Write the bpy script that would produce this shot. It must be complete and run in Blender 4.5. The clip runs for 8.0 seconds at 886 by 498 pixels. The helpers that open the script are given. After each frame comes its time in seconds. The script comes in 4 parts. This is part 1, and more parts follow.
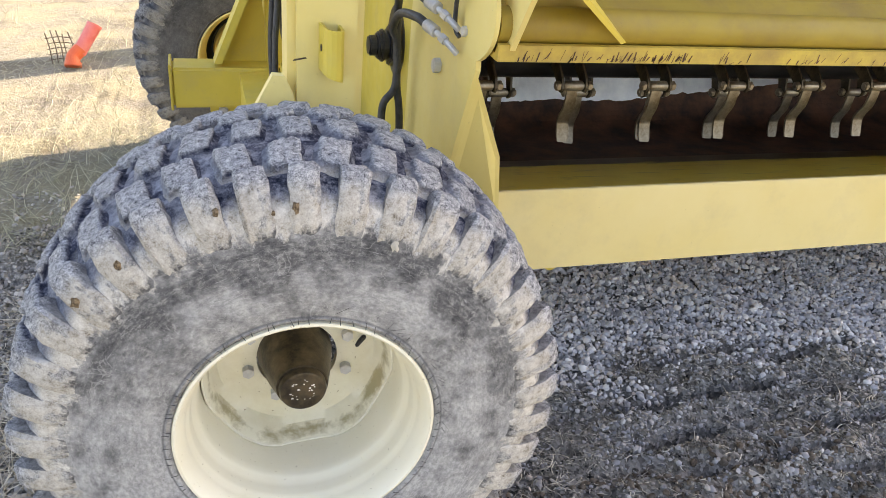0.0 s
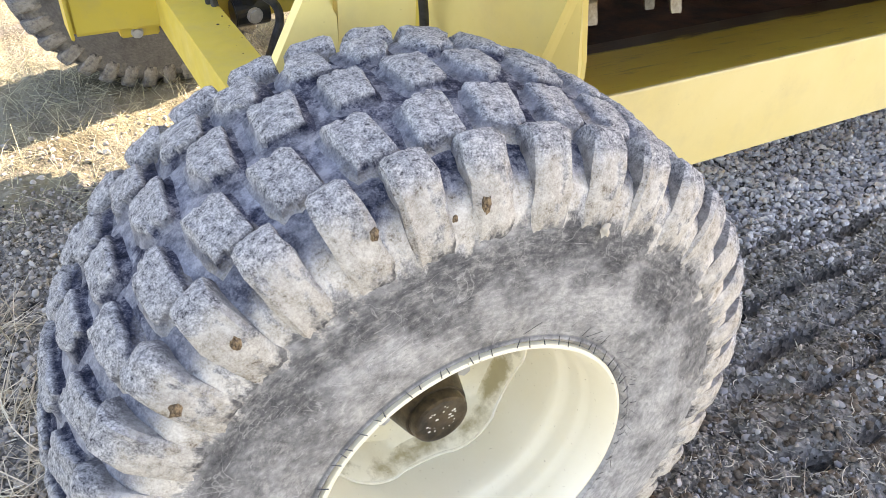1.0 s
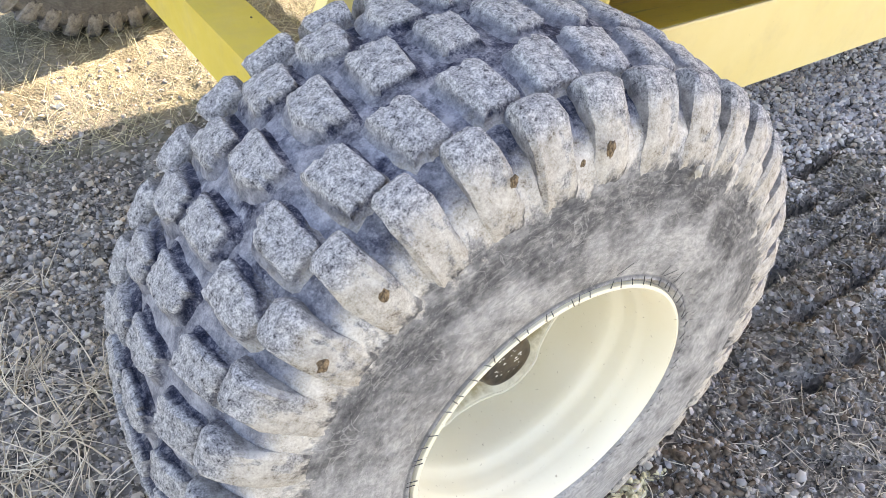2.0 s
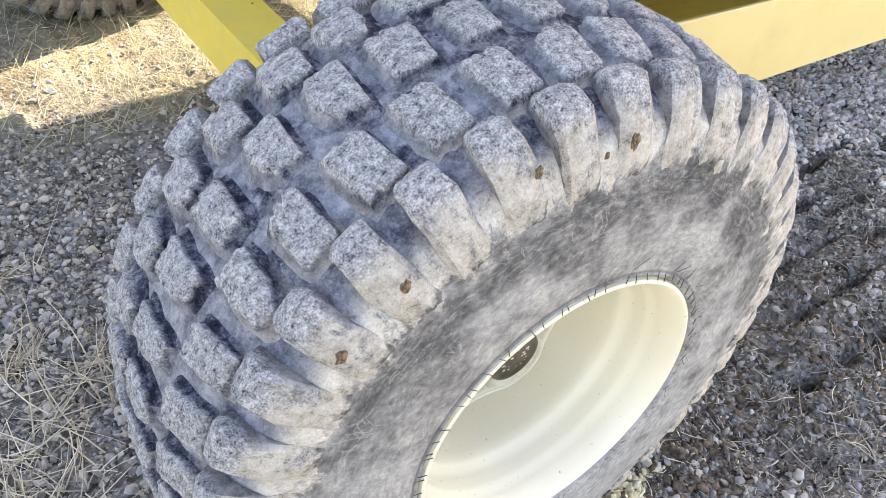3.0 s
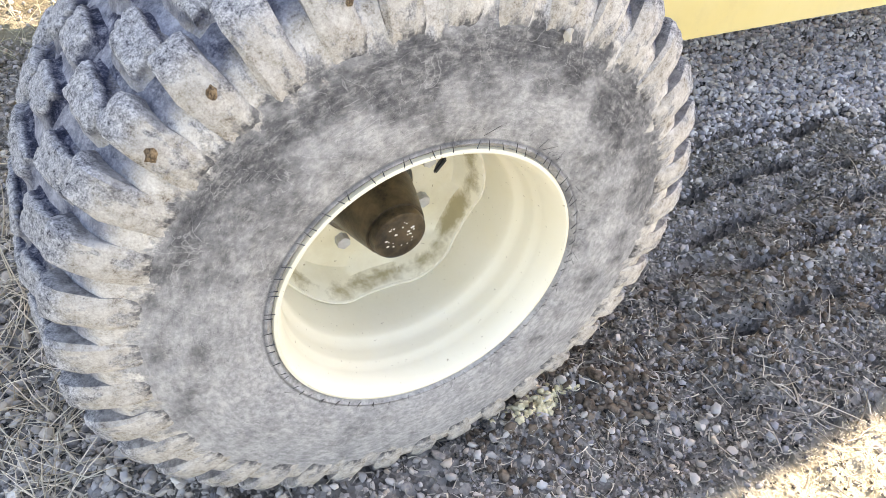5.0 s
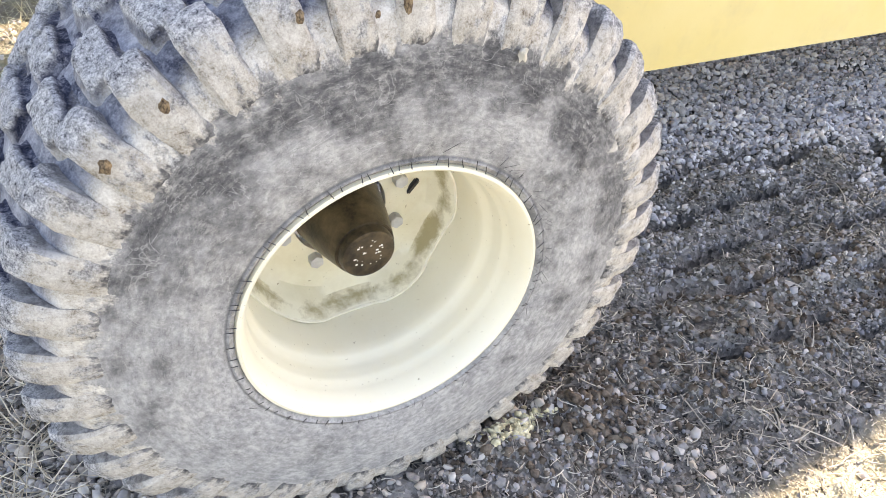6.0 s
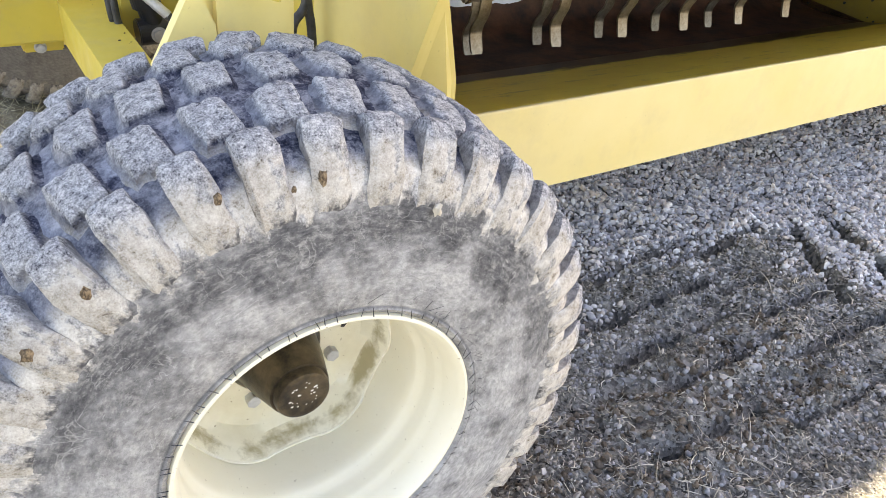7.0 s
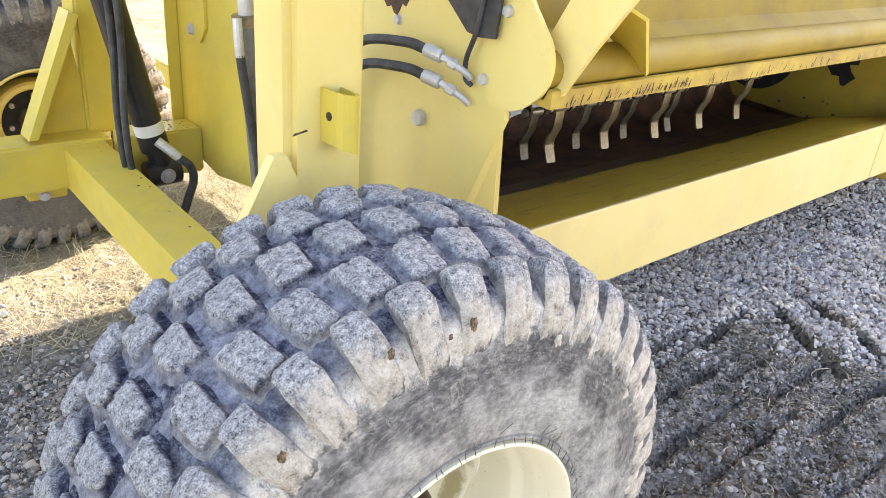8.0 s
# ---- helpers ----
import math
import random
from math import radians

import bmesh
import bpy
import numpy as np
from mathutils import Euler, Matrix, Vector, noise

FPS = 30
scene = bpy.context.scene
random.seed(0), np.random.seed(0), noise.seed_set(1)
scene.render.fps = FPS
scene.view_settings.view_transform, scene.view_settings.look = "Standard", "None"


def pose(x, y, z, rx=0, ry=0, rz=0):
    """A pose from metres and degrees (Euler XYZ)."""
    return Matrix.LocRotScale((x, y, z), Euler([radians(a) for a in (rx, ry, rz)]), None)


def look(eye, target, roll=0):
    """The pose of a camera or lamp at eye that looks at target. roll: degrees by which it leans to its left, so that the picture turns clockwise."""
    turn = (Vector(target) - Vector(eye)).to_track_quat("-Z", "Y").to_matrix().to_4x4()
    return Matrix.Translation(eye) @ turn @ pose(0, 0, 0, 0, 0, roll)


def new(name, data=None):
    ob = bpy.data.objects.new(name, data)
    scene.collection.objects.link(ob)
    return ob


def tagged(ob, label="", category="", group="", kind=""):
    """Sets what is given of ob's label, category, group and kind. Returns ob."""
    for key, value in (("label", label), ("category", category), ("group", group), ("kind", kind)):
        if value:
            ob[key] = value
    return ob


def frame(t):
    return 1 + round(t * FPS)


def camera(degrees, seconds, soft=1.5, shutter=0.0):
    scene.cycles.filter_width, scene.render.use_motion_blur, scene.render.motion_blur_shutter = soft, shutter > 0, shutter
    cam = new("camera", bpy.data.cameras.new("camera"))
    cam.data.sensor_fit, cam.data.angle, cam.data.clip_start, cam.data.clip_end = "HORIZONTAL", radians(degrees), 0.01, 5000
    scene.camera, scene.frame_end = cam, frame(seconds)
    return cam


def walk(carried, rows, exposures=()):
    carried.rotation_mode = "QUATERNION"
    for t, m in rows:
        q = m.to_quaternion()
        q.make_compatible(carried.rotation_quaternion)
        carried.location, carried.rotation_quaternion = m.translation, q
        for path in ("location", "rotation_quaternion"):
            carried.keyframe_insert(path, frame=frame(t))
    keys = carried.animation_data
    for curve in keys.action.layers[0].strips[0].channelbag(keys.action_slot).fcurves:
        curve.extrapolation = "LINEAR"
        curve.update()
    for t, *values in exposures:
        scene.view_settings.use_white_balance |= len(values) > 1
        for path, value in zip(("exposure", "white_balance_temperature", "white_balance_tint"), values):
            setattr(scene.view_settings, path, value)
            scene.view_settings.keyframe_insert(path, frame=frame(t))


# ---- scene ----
cam = camera(60.7, 8.0, soft=0.55)
PATH = [
    (0, (0.044, 0.143, 1.742), (0.585, 1.803, 0.766), 2.6),
    (0.5, (-0.112, 0.44, 1.693), (0.562, 1.951, 0.569), 0.8),
    (1, (-0.245, 0.793, 1.638), (0.52, 2.167, 0.402), -0.1),
    (1.3, (-0.331, 0.871, 1.621), (0.497, 2.162, 0.337), 0.4),
    (1.5, (-0.381, 0.899, 1.64), (0.47, 2.145, 0.327), 0.9),
    (1.6, (-0.409, 0.908, 1.641), (0.45, 2.133, 0.313), 1.3),
    (2, (-0.471, 0.928, 1.633), (0.44, 2.109, 0.301), 3.3),
    (3.3, (-0.5, 0.964, 1.61), (0.443, 2.11, 0.269), 5.7),
    (3.5, (-0.496, 0.958, 1.604), (0.452, 2.109, 0.27), 5.8),
    (4, (-0.486, 0.898, 1.573), (0.43, 2.063, 0.23), 5.8),
    (4.5, (-0.444, 0.819, 1.566), (0.417, 2.01, 0.209), 5.9),
    (4.8, (-0.39, 0.7, 1.542), (0.456, 1.912, 0.195), 6.5),
    (5, (-0.33, 0.643, 1.526), (0.474, 1.857, 0.155), 6.2),
    (5.2, (-0.307, 0.614, 1.506), (0.48, 1.834, 0.131), 6.4),
    (6.3, (-0.267, 0.578, 1.538), (0.552, 1.893, 0.274), 5.1),
    (6.5, (-0.261, 0.579, 1.557), (0.594, 1.901, 0.324), 5.0),
    (7, (-0.218, 0.589, 1.64), (0.738, 1.923, 0.497), 4.4),
    (7.5, (-0.247, 0.623, 1.662), (0.82, 1.965, 0.633), 3.2),
    (7.6, (-0.282, 0.635, 1.669), (0.816, 1.973, 0.667), 2.6),
    (8, (-0.502, 0.738, 1.731), (0.667, 2.078, 0.816), 2.5),
]
walk(cam, [(t, look(eye, target, roll)) for t, eye, target, roll in PATH], [(0.0, 1.95, 8500, 20), (0.5, 2.17, 8500, 20), (1.0, 2.35, 8500, 20), (7.0, 2.35, 8500, 20), (8.0, 2.35, 8500, 20)])

# ---- light ----
SUN_WAY = Vector((0.98, 0.26, 0.80)).normalized()      # towards the sun
world = bpy.data.worlds.new("sky")
scene.world = world
world.use_nodes = True
sky = world.node_tree.nodes.new("ShaderNodeTexSky")
sky.sky_type, sky.sun_disc = "NISHITA", False
sky.sun_elevation = math.asin(SUN_WAY.z)
sky.sun_rotation = math.atan2(SUN_WAY.x, SUN_WAY.y)
back = world.node_tree.nodes["Background"]
world.node_tree.links.new(sky.outputs[0], back.inputs[0])
back.inputs[1].default_value = 0.15
sun = new("sun", bpy.data.lights.new("sun", "SUN"))
sun.data.energy, sun.data.angle, sun.data.color = 3.9, radians(0.5), (1.0, 0.965, 0.89)
sun.rotation_euler = SUN_WAY.to_track_quat("Z", "Y").to_euler()


# ---- materials ----
def material(name, rough=0.6, metal=0.0):
    m = bpy.data.materials.new(name)
    m.use_nodes = True
    nt = m.node_tree
    b = nt.nodes["Principled BSDF"]
    b.inputs["Roughness"].default_value, b.inputs["Metallic"].default_value = rough, metal
    return m, nt, b


def node(nt, kind, **kw):
    n = nt.nodes.new(kind)
    for k, v in kw.items():
        n.inputs[k].default_value = v
    return n


def noise_tex(nt, vec, scale, detail=4.0, rough=0.6):
    n = node(nt, "ShaderNodeTexNoise", Scale=scale, Detail=detail, Roughness=rough)
    nt.links.new(vec, n.inputs["Vector"])
    return n.outputs["Fac"]


def ramp(nt, fac, *stops):
    r = nt.nodes.new("ShaderNodeValToRGB")
    e = r.color_ramp.elements
    for k, (p, c) in enumerate(stops):
        el = e[k] if k < 2 else e.new(p)
        el.position = p
        el.color = (*c, 1) if len(c) == 3 else (c[0], c[0], c[0], 1)
    nt.links.new(fac, r.inputs[0])
    return r.outputs[0]


def mix(nt, fac, a, b, mode="MIX"):
    n = nt.nodes.new("ShaderNodeMix")
    n.data_type, n.blend_type = "RGBA", mode
    for sock, v in ((n.inputs[0], fac), (n.inputs[6], a), (n.inputs[7], b)):
        if isinstance(v, bpy.types.NodeSocket):
            nt.links.new(v, sock)
        elif isinstance(v, (int, float)):
            sock.default_value = v
        else:
            sock.default_value = (*v, 1)
    return n.outputs[2]


def maths(nt, op, a, b=0.0, c=0.0):
    n = nt.nodes.new("ShaderNodeMath")
    n.operation = op
    for sock, v in zip(n.inputs, (a, b, c)):
        if isinstance(v, bpy.types.NodeSocket):
            nt.links.new(v, sock)
        else:
            sock.default_value = v
    return n.outputs[0]


def bump(nt, b, height, dist=0.002, strength=0.6):
    n = node(nt, "ShaderNodeBump", Strength=strength, Distance=dist)
    nt.links.new(height, n.inputs["Height"])
    nt.links.new(n.outputs[0], b.inputs["Normal"])


def coords(nt):
    return nt.nodes.new("ShaderNodeTexCoord").outputs["Object"]


def paint(name, colour, dark, dirt, amount=0.5, rough=0.42):
    """Old machine paint: slow fading, dust in patches, fine scuffs and small chips."""
    m, nt, b = material(name, rough)
    o = coords(nt)
    base = mix(nt, ramp(nt, noise_tex(nt, o, 2.3), (0.3, (0.0,)), (0.7, (1.0,))), colour, dark)
    dust = ramp(nt, noise_tex(nt, o, 7.0, 8, 0.7), (0.62 - 0.25 * amount, (0.0,)), (0.80, (1.0,)))
    base = mix(nt, maths(nt, "MULTIPLY", dust, amount), base, dirt)
    speck = ramp(nt, noise_tex(nt, o, 90.0, 2), (0.72, (0.0,)), (0.76, (1.0,)))
    base = mix(nt, maths(nt, "MULTIPLY", speck, 0.5 * amount), base, (0.10, 0.06, 0.03))
    nt.links.new(base, b.inputs["Base Color"])
    nt.links.new(ramp(nt, noise_tex(nt, o, 11.0), (0.2, (rough - 0.1,)), (0.8, (rough + 0.2,))), b.inputs["Roughness"])
    bump(nt, b, noise_tex(nt, o, 60.0, 3), 0.0006, 0.5)
    return m


def plain(name, a, c, rough=0.6, metal=0.0, scale=20.0, height=0.001):
    """Two tones in patches with a fine relief."""
    m, nt, b = material(name, rough, metal)
    o = coords(nt)
    nt.links.new(ramp(nt, noise_tex(nt, o, scale, 6, 0.65), (0.35, a), (0.68, c)), b.inputs["Base Color"])
    bump(nt, b, noise_tex(nt, o, scale * 4, 4), height, 0.7)
    return m


YELLOW = paint("yellow_paint", (0.68, 0.525, 0.095), (0.58, 0.44, 0.065), (0.44, 0.35, 0.16), 0.5)
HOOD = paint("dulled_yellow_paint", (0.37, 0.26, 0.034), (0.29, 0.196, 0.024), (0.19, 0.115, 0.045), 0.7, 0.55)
PALE = paint("faded_yellow_paint", (0.80, 0.655, 0.265), (0.74, 0.585, 0.195), (0.60, 0.48, 0.24), 0.45)
BLEACHED = paint("sun_bleached_yellow_paint", (0.83, 0.685, 0.34), (0.79, 0.625, 0.26), (0.62, 0.50, 0.27), 0.45)
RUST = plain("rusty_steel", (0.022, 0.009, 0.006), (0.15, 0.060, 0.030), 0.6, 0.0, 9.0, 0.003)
BLACK = plain("black_paint", (0.012, 0.012, 0.014), (0.03, 0.03, 0.035), 0.35, 0.0, 12.0, 0.0004)
HOSE = plain("black_hose_rubber", (0.02, 0.021, 0.025), (0.06, 0.062, 0.07), 0.55, 0.0, 30.0, 0.0004)
ZINC = plain("zinc_plated_steel", (0.45, 0.45, 0.46), (0.62, 0.62, 0.62), 0.5, 0.45, 40.0, 0.0004)
HINGE = plain("bare_hinge_steel", (0.24, 0.19, 0.13), (0.52, 0.46, 0.38), 0.38, 0.7, 18.0, 0.0006)
BARE = plain("gleaming_sheet_steel", (0.66, 0.71, 0.80), (0.84, 0.88, 0.94), 0.35, 0.1, 12.0, 0.0006)
WORN = plain("worn_flail_steel", (0.15, 0.105, 0.06), (0.40, 0.34, 0.26), 0.40, 0.75, 18.0, 0.0006)
GREY = plain("dull_grey_steel", (0.13, 0.13, 0.135), (0.24, 0.24, 0.245), 0.45, 0.5, 14.0, 0.0006)
GREASE = plain("greasy_dark_steel", (0.018, 0.014, 0.010), (0.135, 0.10, 0.06), 0.38, 0.3, 16.0, 0.0015)
LABEL = plain("white_label", (0.75, 0.75, 0.73), (0.8, 0.8, 0.78), 0.5, 0.0, 30.0, 0.0)


def wheel_coords(nt):
    """Object coordinates of a wheel part: the radius from its axle, the angle round it, and y."""
    o = coords(nt)
    sep = nt.nodes.new("ShaderNodeSeparateXYZ")
    nt.links.new(o, sep.inputs[0])
    x, y, z = sep.outputs
    r = maths(nt, "SQRT", maths(nt, "ADD", maths(nt, "MULTIPLY", x, x), maths(nt, "MULTIPLY", z, z)))
    return o, r, maths(nt, "ARCTAN2", x, z), y


def tyre_material(name, lug, shade_share=0.0):
    """Grey rubber under blue-grey dust; tan mud dried on round the shoulders; scuffs on the wall; shade coloured into
    the grooves.
    """
    m, nt, b = material(name, 0.88)
    o, r, a, y = wheel_coords(nt)
    if lug:
        shift = nt.nodes.new("ShaderNodeVectorMath")
        nt.links.new(o, shift.inputs[0])
        nt.links.new(nt.nodes.new("ShaderNodeObjectInfo").outputs["Random"], shift.inputs[1])
        o = shift.outputs[0]
    big, mid = noise_tex(nt, o, 9.0, 6, 0.65), noise_tex(nt, o, 34.0, 8, 0.7)
    fine, grit = noise_tex(nt, o, 150.0, 6, 0.75), noise_tex(nt, o, 420.0, 3, 0.7)
    pit = node(nt, "ShaderNodeTexVoronoi", Scale=210.0)
    nt.links.new(o, pit.inputs["Vector"])
    grain = noise_tex(nt, o, 330.0, 4, 0.75)
    gran = mix(nt, 0.5, mix(nt, 0.4, noise_tex(nt, o, 80.0, 5, 0.7), fine), mix(nt, 0.75, grit, grain))
    # worn faces of the tread; dusty grooves, their blue-black carrying the shade between blocks
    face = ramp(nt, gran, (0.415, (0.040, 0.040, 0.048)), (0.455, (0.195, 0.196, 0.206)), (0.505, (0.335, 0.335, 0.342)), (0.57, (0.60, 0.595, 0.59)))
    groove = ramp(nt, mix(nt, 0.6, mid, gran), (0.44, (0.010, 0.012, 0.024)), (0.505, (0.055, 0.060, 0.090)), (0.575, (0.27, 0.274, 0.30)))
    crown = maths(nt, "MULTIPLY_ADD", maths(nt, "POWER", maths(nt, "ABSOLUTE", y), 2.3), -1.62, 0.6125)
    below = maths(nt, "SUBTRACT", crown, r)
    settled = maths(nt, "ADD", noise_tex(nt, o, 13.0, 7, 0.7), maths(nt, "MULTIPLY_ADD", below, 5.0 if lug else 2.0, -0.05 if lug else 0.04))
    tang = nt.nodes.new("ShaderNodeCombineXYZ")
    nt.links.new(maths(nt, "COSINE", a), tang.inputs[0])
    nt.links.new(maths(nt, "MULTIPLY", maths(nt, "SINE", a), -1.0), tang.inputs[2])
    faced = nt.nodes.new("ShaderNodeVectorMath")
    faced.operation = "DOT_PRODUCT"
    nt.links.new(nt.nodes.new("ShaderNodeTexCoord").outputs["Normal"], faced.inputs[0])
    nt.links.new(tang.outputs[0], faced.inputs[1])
    settled = maths(nt, "SUBTRACT", settled, maths(nt, "MULTIPLY", faced.outputs["Value"], 0.22))      # one flank of each block paler, the other darker, by its facing
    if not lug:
        settled = maths(nt, "SUBTRACT", settled, maths(nt, "MULTIPLY_ADD", a, 0.16, 0.07))      # less of the paler tone as the angle round the wheel grows
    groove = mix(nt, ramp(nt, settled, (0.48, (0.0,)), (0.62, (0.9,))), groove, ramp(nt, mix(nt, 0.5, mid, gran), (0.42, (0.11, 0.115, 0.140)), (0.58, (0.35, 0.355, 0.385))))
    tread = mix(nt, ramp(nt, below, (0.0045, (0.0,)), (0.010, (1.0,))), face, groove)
    # pale mud on the shoulders: smooth coats, rubbed off to grey in patches, a few soft runs
    drip = nt.nodes.new("ShaderNodeCombineXYZ")
    nt.links.new(maths(nt, "MULTIPLY", a, 0.5), drip.inputs[0])
    nt.links.new(maths(nt, "MULTIPLY", r, 0.35), drip.inputs[1])
    nt.links.new(maths(nt, "MULTIPLY", y, 0.35), drip.inputs[2])
    runs = noise_tex(nt, drip.outputs[0], 60.0, 5, 0.6)
    coat = mix(nt, 0.55, mix(nt, 0.3, mid, runs), gran)
    tan = ramp(nt, coat, (0.41, (0.16, 0.13, 0.10)), (0.45, (0.365, 0.333, 0.288)), (0.50, (0.495, 0.462, 0.415)), (0.575, (0.66, 0.634, 0.582)))
    bare = mix(nt, 0.35, noise_tex(nt, o, 21.0, 8, 0.7), runs)
    tan = mix(nt, ramp(nt, bare, (0.52, (0.0,)), (0.57, (0.85,))), tan, ramp(nt, gran, (0.42, (0.09, 0.09, 0.10)), (0.57, (0.48, 0.475, 0.47))))
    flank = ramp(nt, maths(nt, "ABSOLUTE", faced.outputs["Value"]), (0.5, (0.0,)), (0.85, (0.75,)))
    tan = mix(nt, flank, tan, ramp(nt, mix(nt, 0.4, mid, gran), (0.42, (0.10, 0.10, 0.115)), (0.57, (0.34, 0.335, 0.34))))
    # wall: pale grey dust, darker where rubbed below the shoulder, finely brushed
    round_ = nt.nodes.new("ShaderNodeCombineXYZ")
    nt.links.new(maths(nt, "MULTIPLY", a, 0.42), round_.inputs[0])
    nt.links.new(maths(nt, "MULTIPLY", r, 0.55), round_.inputs[1])
    fingers = noise_tex(nt, round_.outputs[0], 26.0, 7, 0.7)
    stripe = nt.nodes.new("ShaderNodeCombineXYZ")
    nt.links.new(maths(nt, "MULTIPLY", a, 0.5), stripe.inputs[0])
    nt.links.new(maths(nt, "MULTIPLY", r, 2.2), stripe.inputs[1])
    rubbed, brushed = noise_tex(nt, stripe.outputs[0], 6.0, 7, 0.62), noise_tex(nt, stripe.outputs[0], 48.0, 6, 0.7)
    smear = mix(nt, 0.28, mix(nt, 0.60, noise_tex(nt, o, 15.0, 9, 0.62), brushed), gran)
    dark = ramp(nt, smear, (0.42, (0.055, 0.055, 0.058)), (0.50, (0.120, 0.119, 0.121)), (0.58, (0.27, 0.264, 0.255)))
    dusty = ramp(nt, smear, (0.41, (0.205, 0.204, 0.207)), (0.50, (0.335, 0.332, 0.330)), (0.58, (0.48, 0.473, 0.462)))
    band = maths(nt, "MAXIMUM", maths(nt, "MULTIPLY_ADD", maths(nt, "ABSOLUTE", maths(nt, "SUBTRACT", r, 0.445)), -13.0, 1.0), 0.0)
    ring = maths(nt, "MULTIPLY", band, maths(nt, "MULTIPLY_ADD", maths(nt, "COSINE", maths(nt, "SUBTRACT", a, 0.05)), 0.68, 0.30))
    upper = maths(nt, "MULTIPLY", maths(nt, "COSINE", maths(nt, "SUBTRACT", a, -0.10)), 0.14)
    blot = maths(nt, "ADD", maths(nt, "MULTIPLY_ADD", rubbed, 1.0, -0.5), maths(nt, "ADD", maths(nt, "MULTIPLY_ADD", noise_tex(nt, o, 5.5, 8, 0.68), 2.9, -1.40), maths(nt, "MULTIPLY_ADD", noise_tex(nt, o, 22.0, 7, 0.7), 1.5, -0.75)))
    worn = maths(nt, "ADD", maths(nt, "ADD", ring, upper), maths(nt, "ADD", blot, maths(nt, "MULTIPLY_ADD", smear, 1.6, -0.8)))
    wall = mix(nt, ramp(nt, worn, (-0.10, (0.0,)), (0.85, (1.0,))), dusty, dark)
    thin = node(nt, "ShaderNodeTexNoise", Scale=7.0, Detail=3.0, Distortion=2.5)
    nt.links.new(o, thin.inputs["Vector"])
    scratch = ramp(nt, maths(nt, "ABSOLUTE", maths(nt, "SUBTRACT", thin.outputs["Fac"], 0.5)), (0.0, (0.6,)), (0.005, (0.0,)))
    wall = mix(nt, maths(nt, "MULTIPLY", scratch, fine), wall, (0.60, 0.59, 0.57))
    for along, across, cut_at in ((5.0, 34.0, 0.62), (26.0, 7.0, 0.64)):
        lie = nt.nodes.new("ShaderNodeCombineXYZ")
        nt.links.new(maths(nt, "MULTIPLY_ADD", a, along, maths(nt, "MULTIPLY", r, 9.0)), lie.inputs[0])
        nt.links.new(maths(nt, "MULTIPLY", r, across * 2.2), lie.inputs[1])
        stroke = ramp(nt, noise_tex(nt, lie.outputs[0], 3.2, 4, 0.6), (cut_at, (0.0,)), (cut_at + 0.08, (0.5,)))
        wall = mix(nt, maths(nt, "MULTIPLY", stroke, ramp(nt, mid, (0.42, (0.2,)), (0.58, (1.0,)))), wall, (0.47, 0.465, 0.455))
    nick = node(nt, "ShaderNodeTexNoise", Scale=19.0, Detail=2.0, Distortion=1.5)
    nt.links.new(stripe.outputs[0], nick.inputs["Vector"])
    cut = ramp(nt, maths(nt, "ABSOLUTE", maths(nt, "SUBTRACT", nick.outputs["Fac"], 0.47)), (0.0, (0.55,)), (0.010, (0.0,)))
    wall = mix(nt, maths(nt, "MULTIPLY", cut, ramp(nt, mid, (0.48, (0.0,)), (0.56, (1.0,)))), wall, (0.07, 0.07, 0.075))
    seam = ramp(nt, maths(nt, "ABSOLUTE", maths(nt, "SUBTRACT", r, 0.2945)), (0.0, (0.6,)), (0.0012, (0.0,)))
    wall = mix(nt, seam, wall, (0.06, 0.06, 0.062))
    mud = maths(nt, "ADD", maths(nt, "MULTIPLY_ADD", r, 22.0, -10.5), maths(nt, "MULTIPLY_ADD", fingers, 4.2, -2.1))
    side = mix(nt, ramp(nt, mud, (0.0, (0.0,)), (0.4, (1.0,))), wall, tan)
    up = maths(nt, "ADD", maths(nt, "MULTIPLY_ADD", r, 34.0, -19.05 if lug else -17.9), maths(nt, "MULTIPLY_ADD", mix(nt, 0.5, big, mid), 2.6, -1.3))
    c = mix(nt, ramp(nt, up, (0.0, (0.0,)), (0.7, (1.0,))), side, tread)
    if shade_share:
        c = mix(nt, shade_share, c, mix(nt, mid, (0.025, 0.023, 0.022), (0.085, 0.075, 0.068)))
    b.inputs["Specular IOR Level"].default_value = 0.12
    nt.links.new(c, b.inputs["Base Color"])
    bump(nt, b, gran, 0.007 if lug else 0.003, 1.0 if lug else 0.9)
    return m


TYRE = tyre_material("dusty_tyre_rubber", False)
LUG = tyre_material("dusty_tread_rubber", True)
TYRE_DARK = tyre_material("shaded_tyre_rubber", False, 0.72)
LUG_DARK = tyre_material("shaded_tread_rubber", True, 0.50)


# ---- building helpers ----
def thing(name, m, label, category, group="", kind=""):
    ob = new(name)
    ob.matrix_basis = m
    ob.empty_display_size = 0.1
    return tagged(ob, label, category, group, kind)


def finish(bm, name, mat, smooth=False):
    bmesh.ops.recalc_face_normals(bm, faces=bm.faces)
    me = bpy.data.meshes.new(name)
    bm.to_mesh(me)
    bm.free()
    me.materials.append(mat)
    if smooth:
        me.shade_smooth()
        me.set_sharp_from_angle(angle=radians(38))
    return me


def part(name, bm, mat, parent, label="", m=None, smooth=False):
    ob = new(name, finish(bm, name, mat, smooth) if isinstance(bm, bmesh.types.BMesh) else bm)
    ob.parent = parent
    if m is not None:
        ob.matrix_basis = m
    return tagged(ob, label)


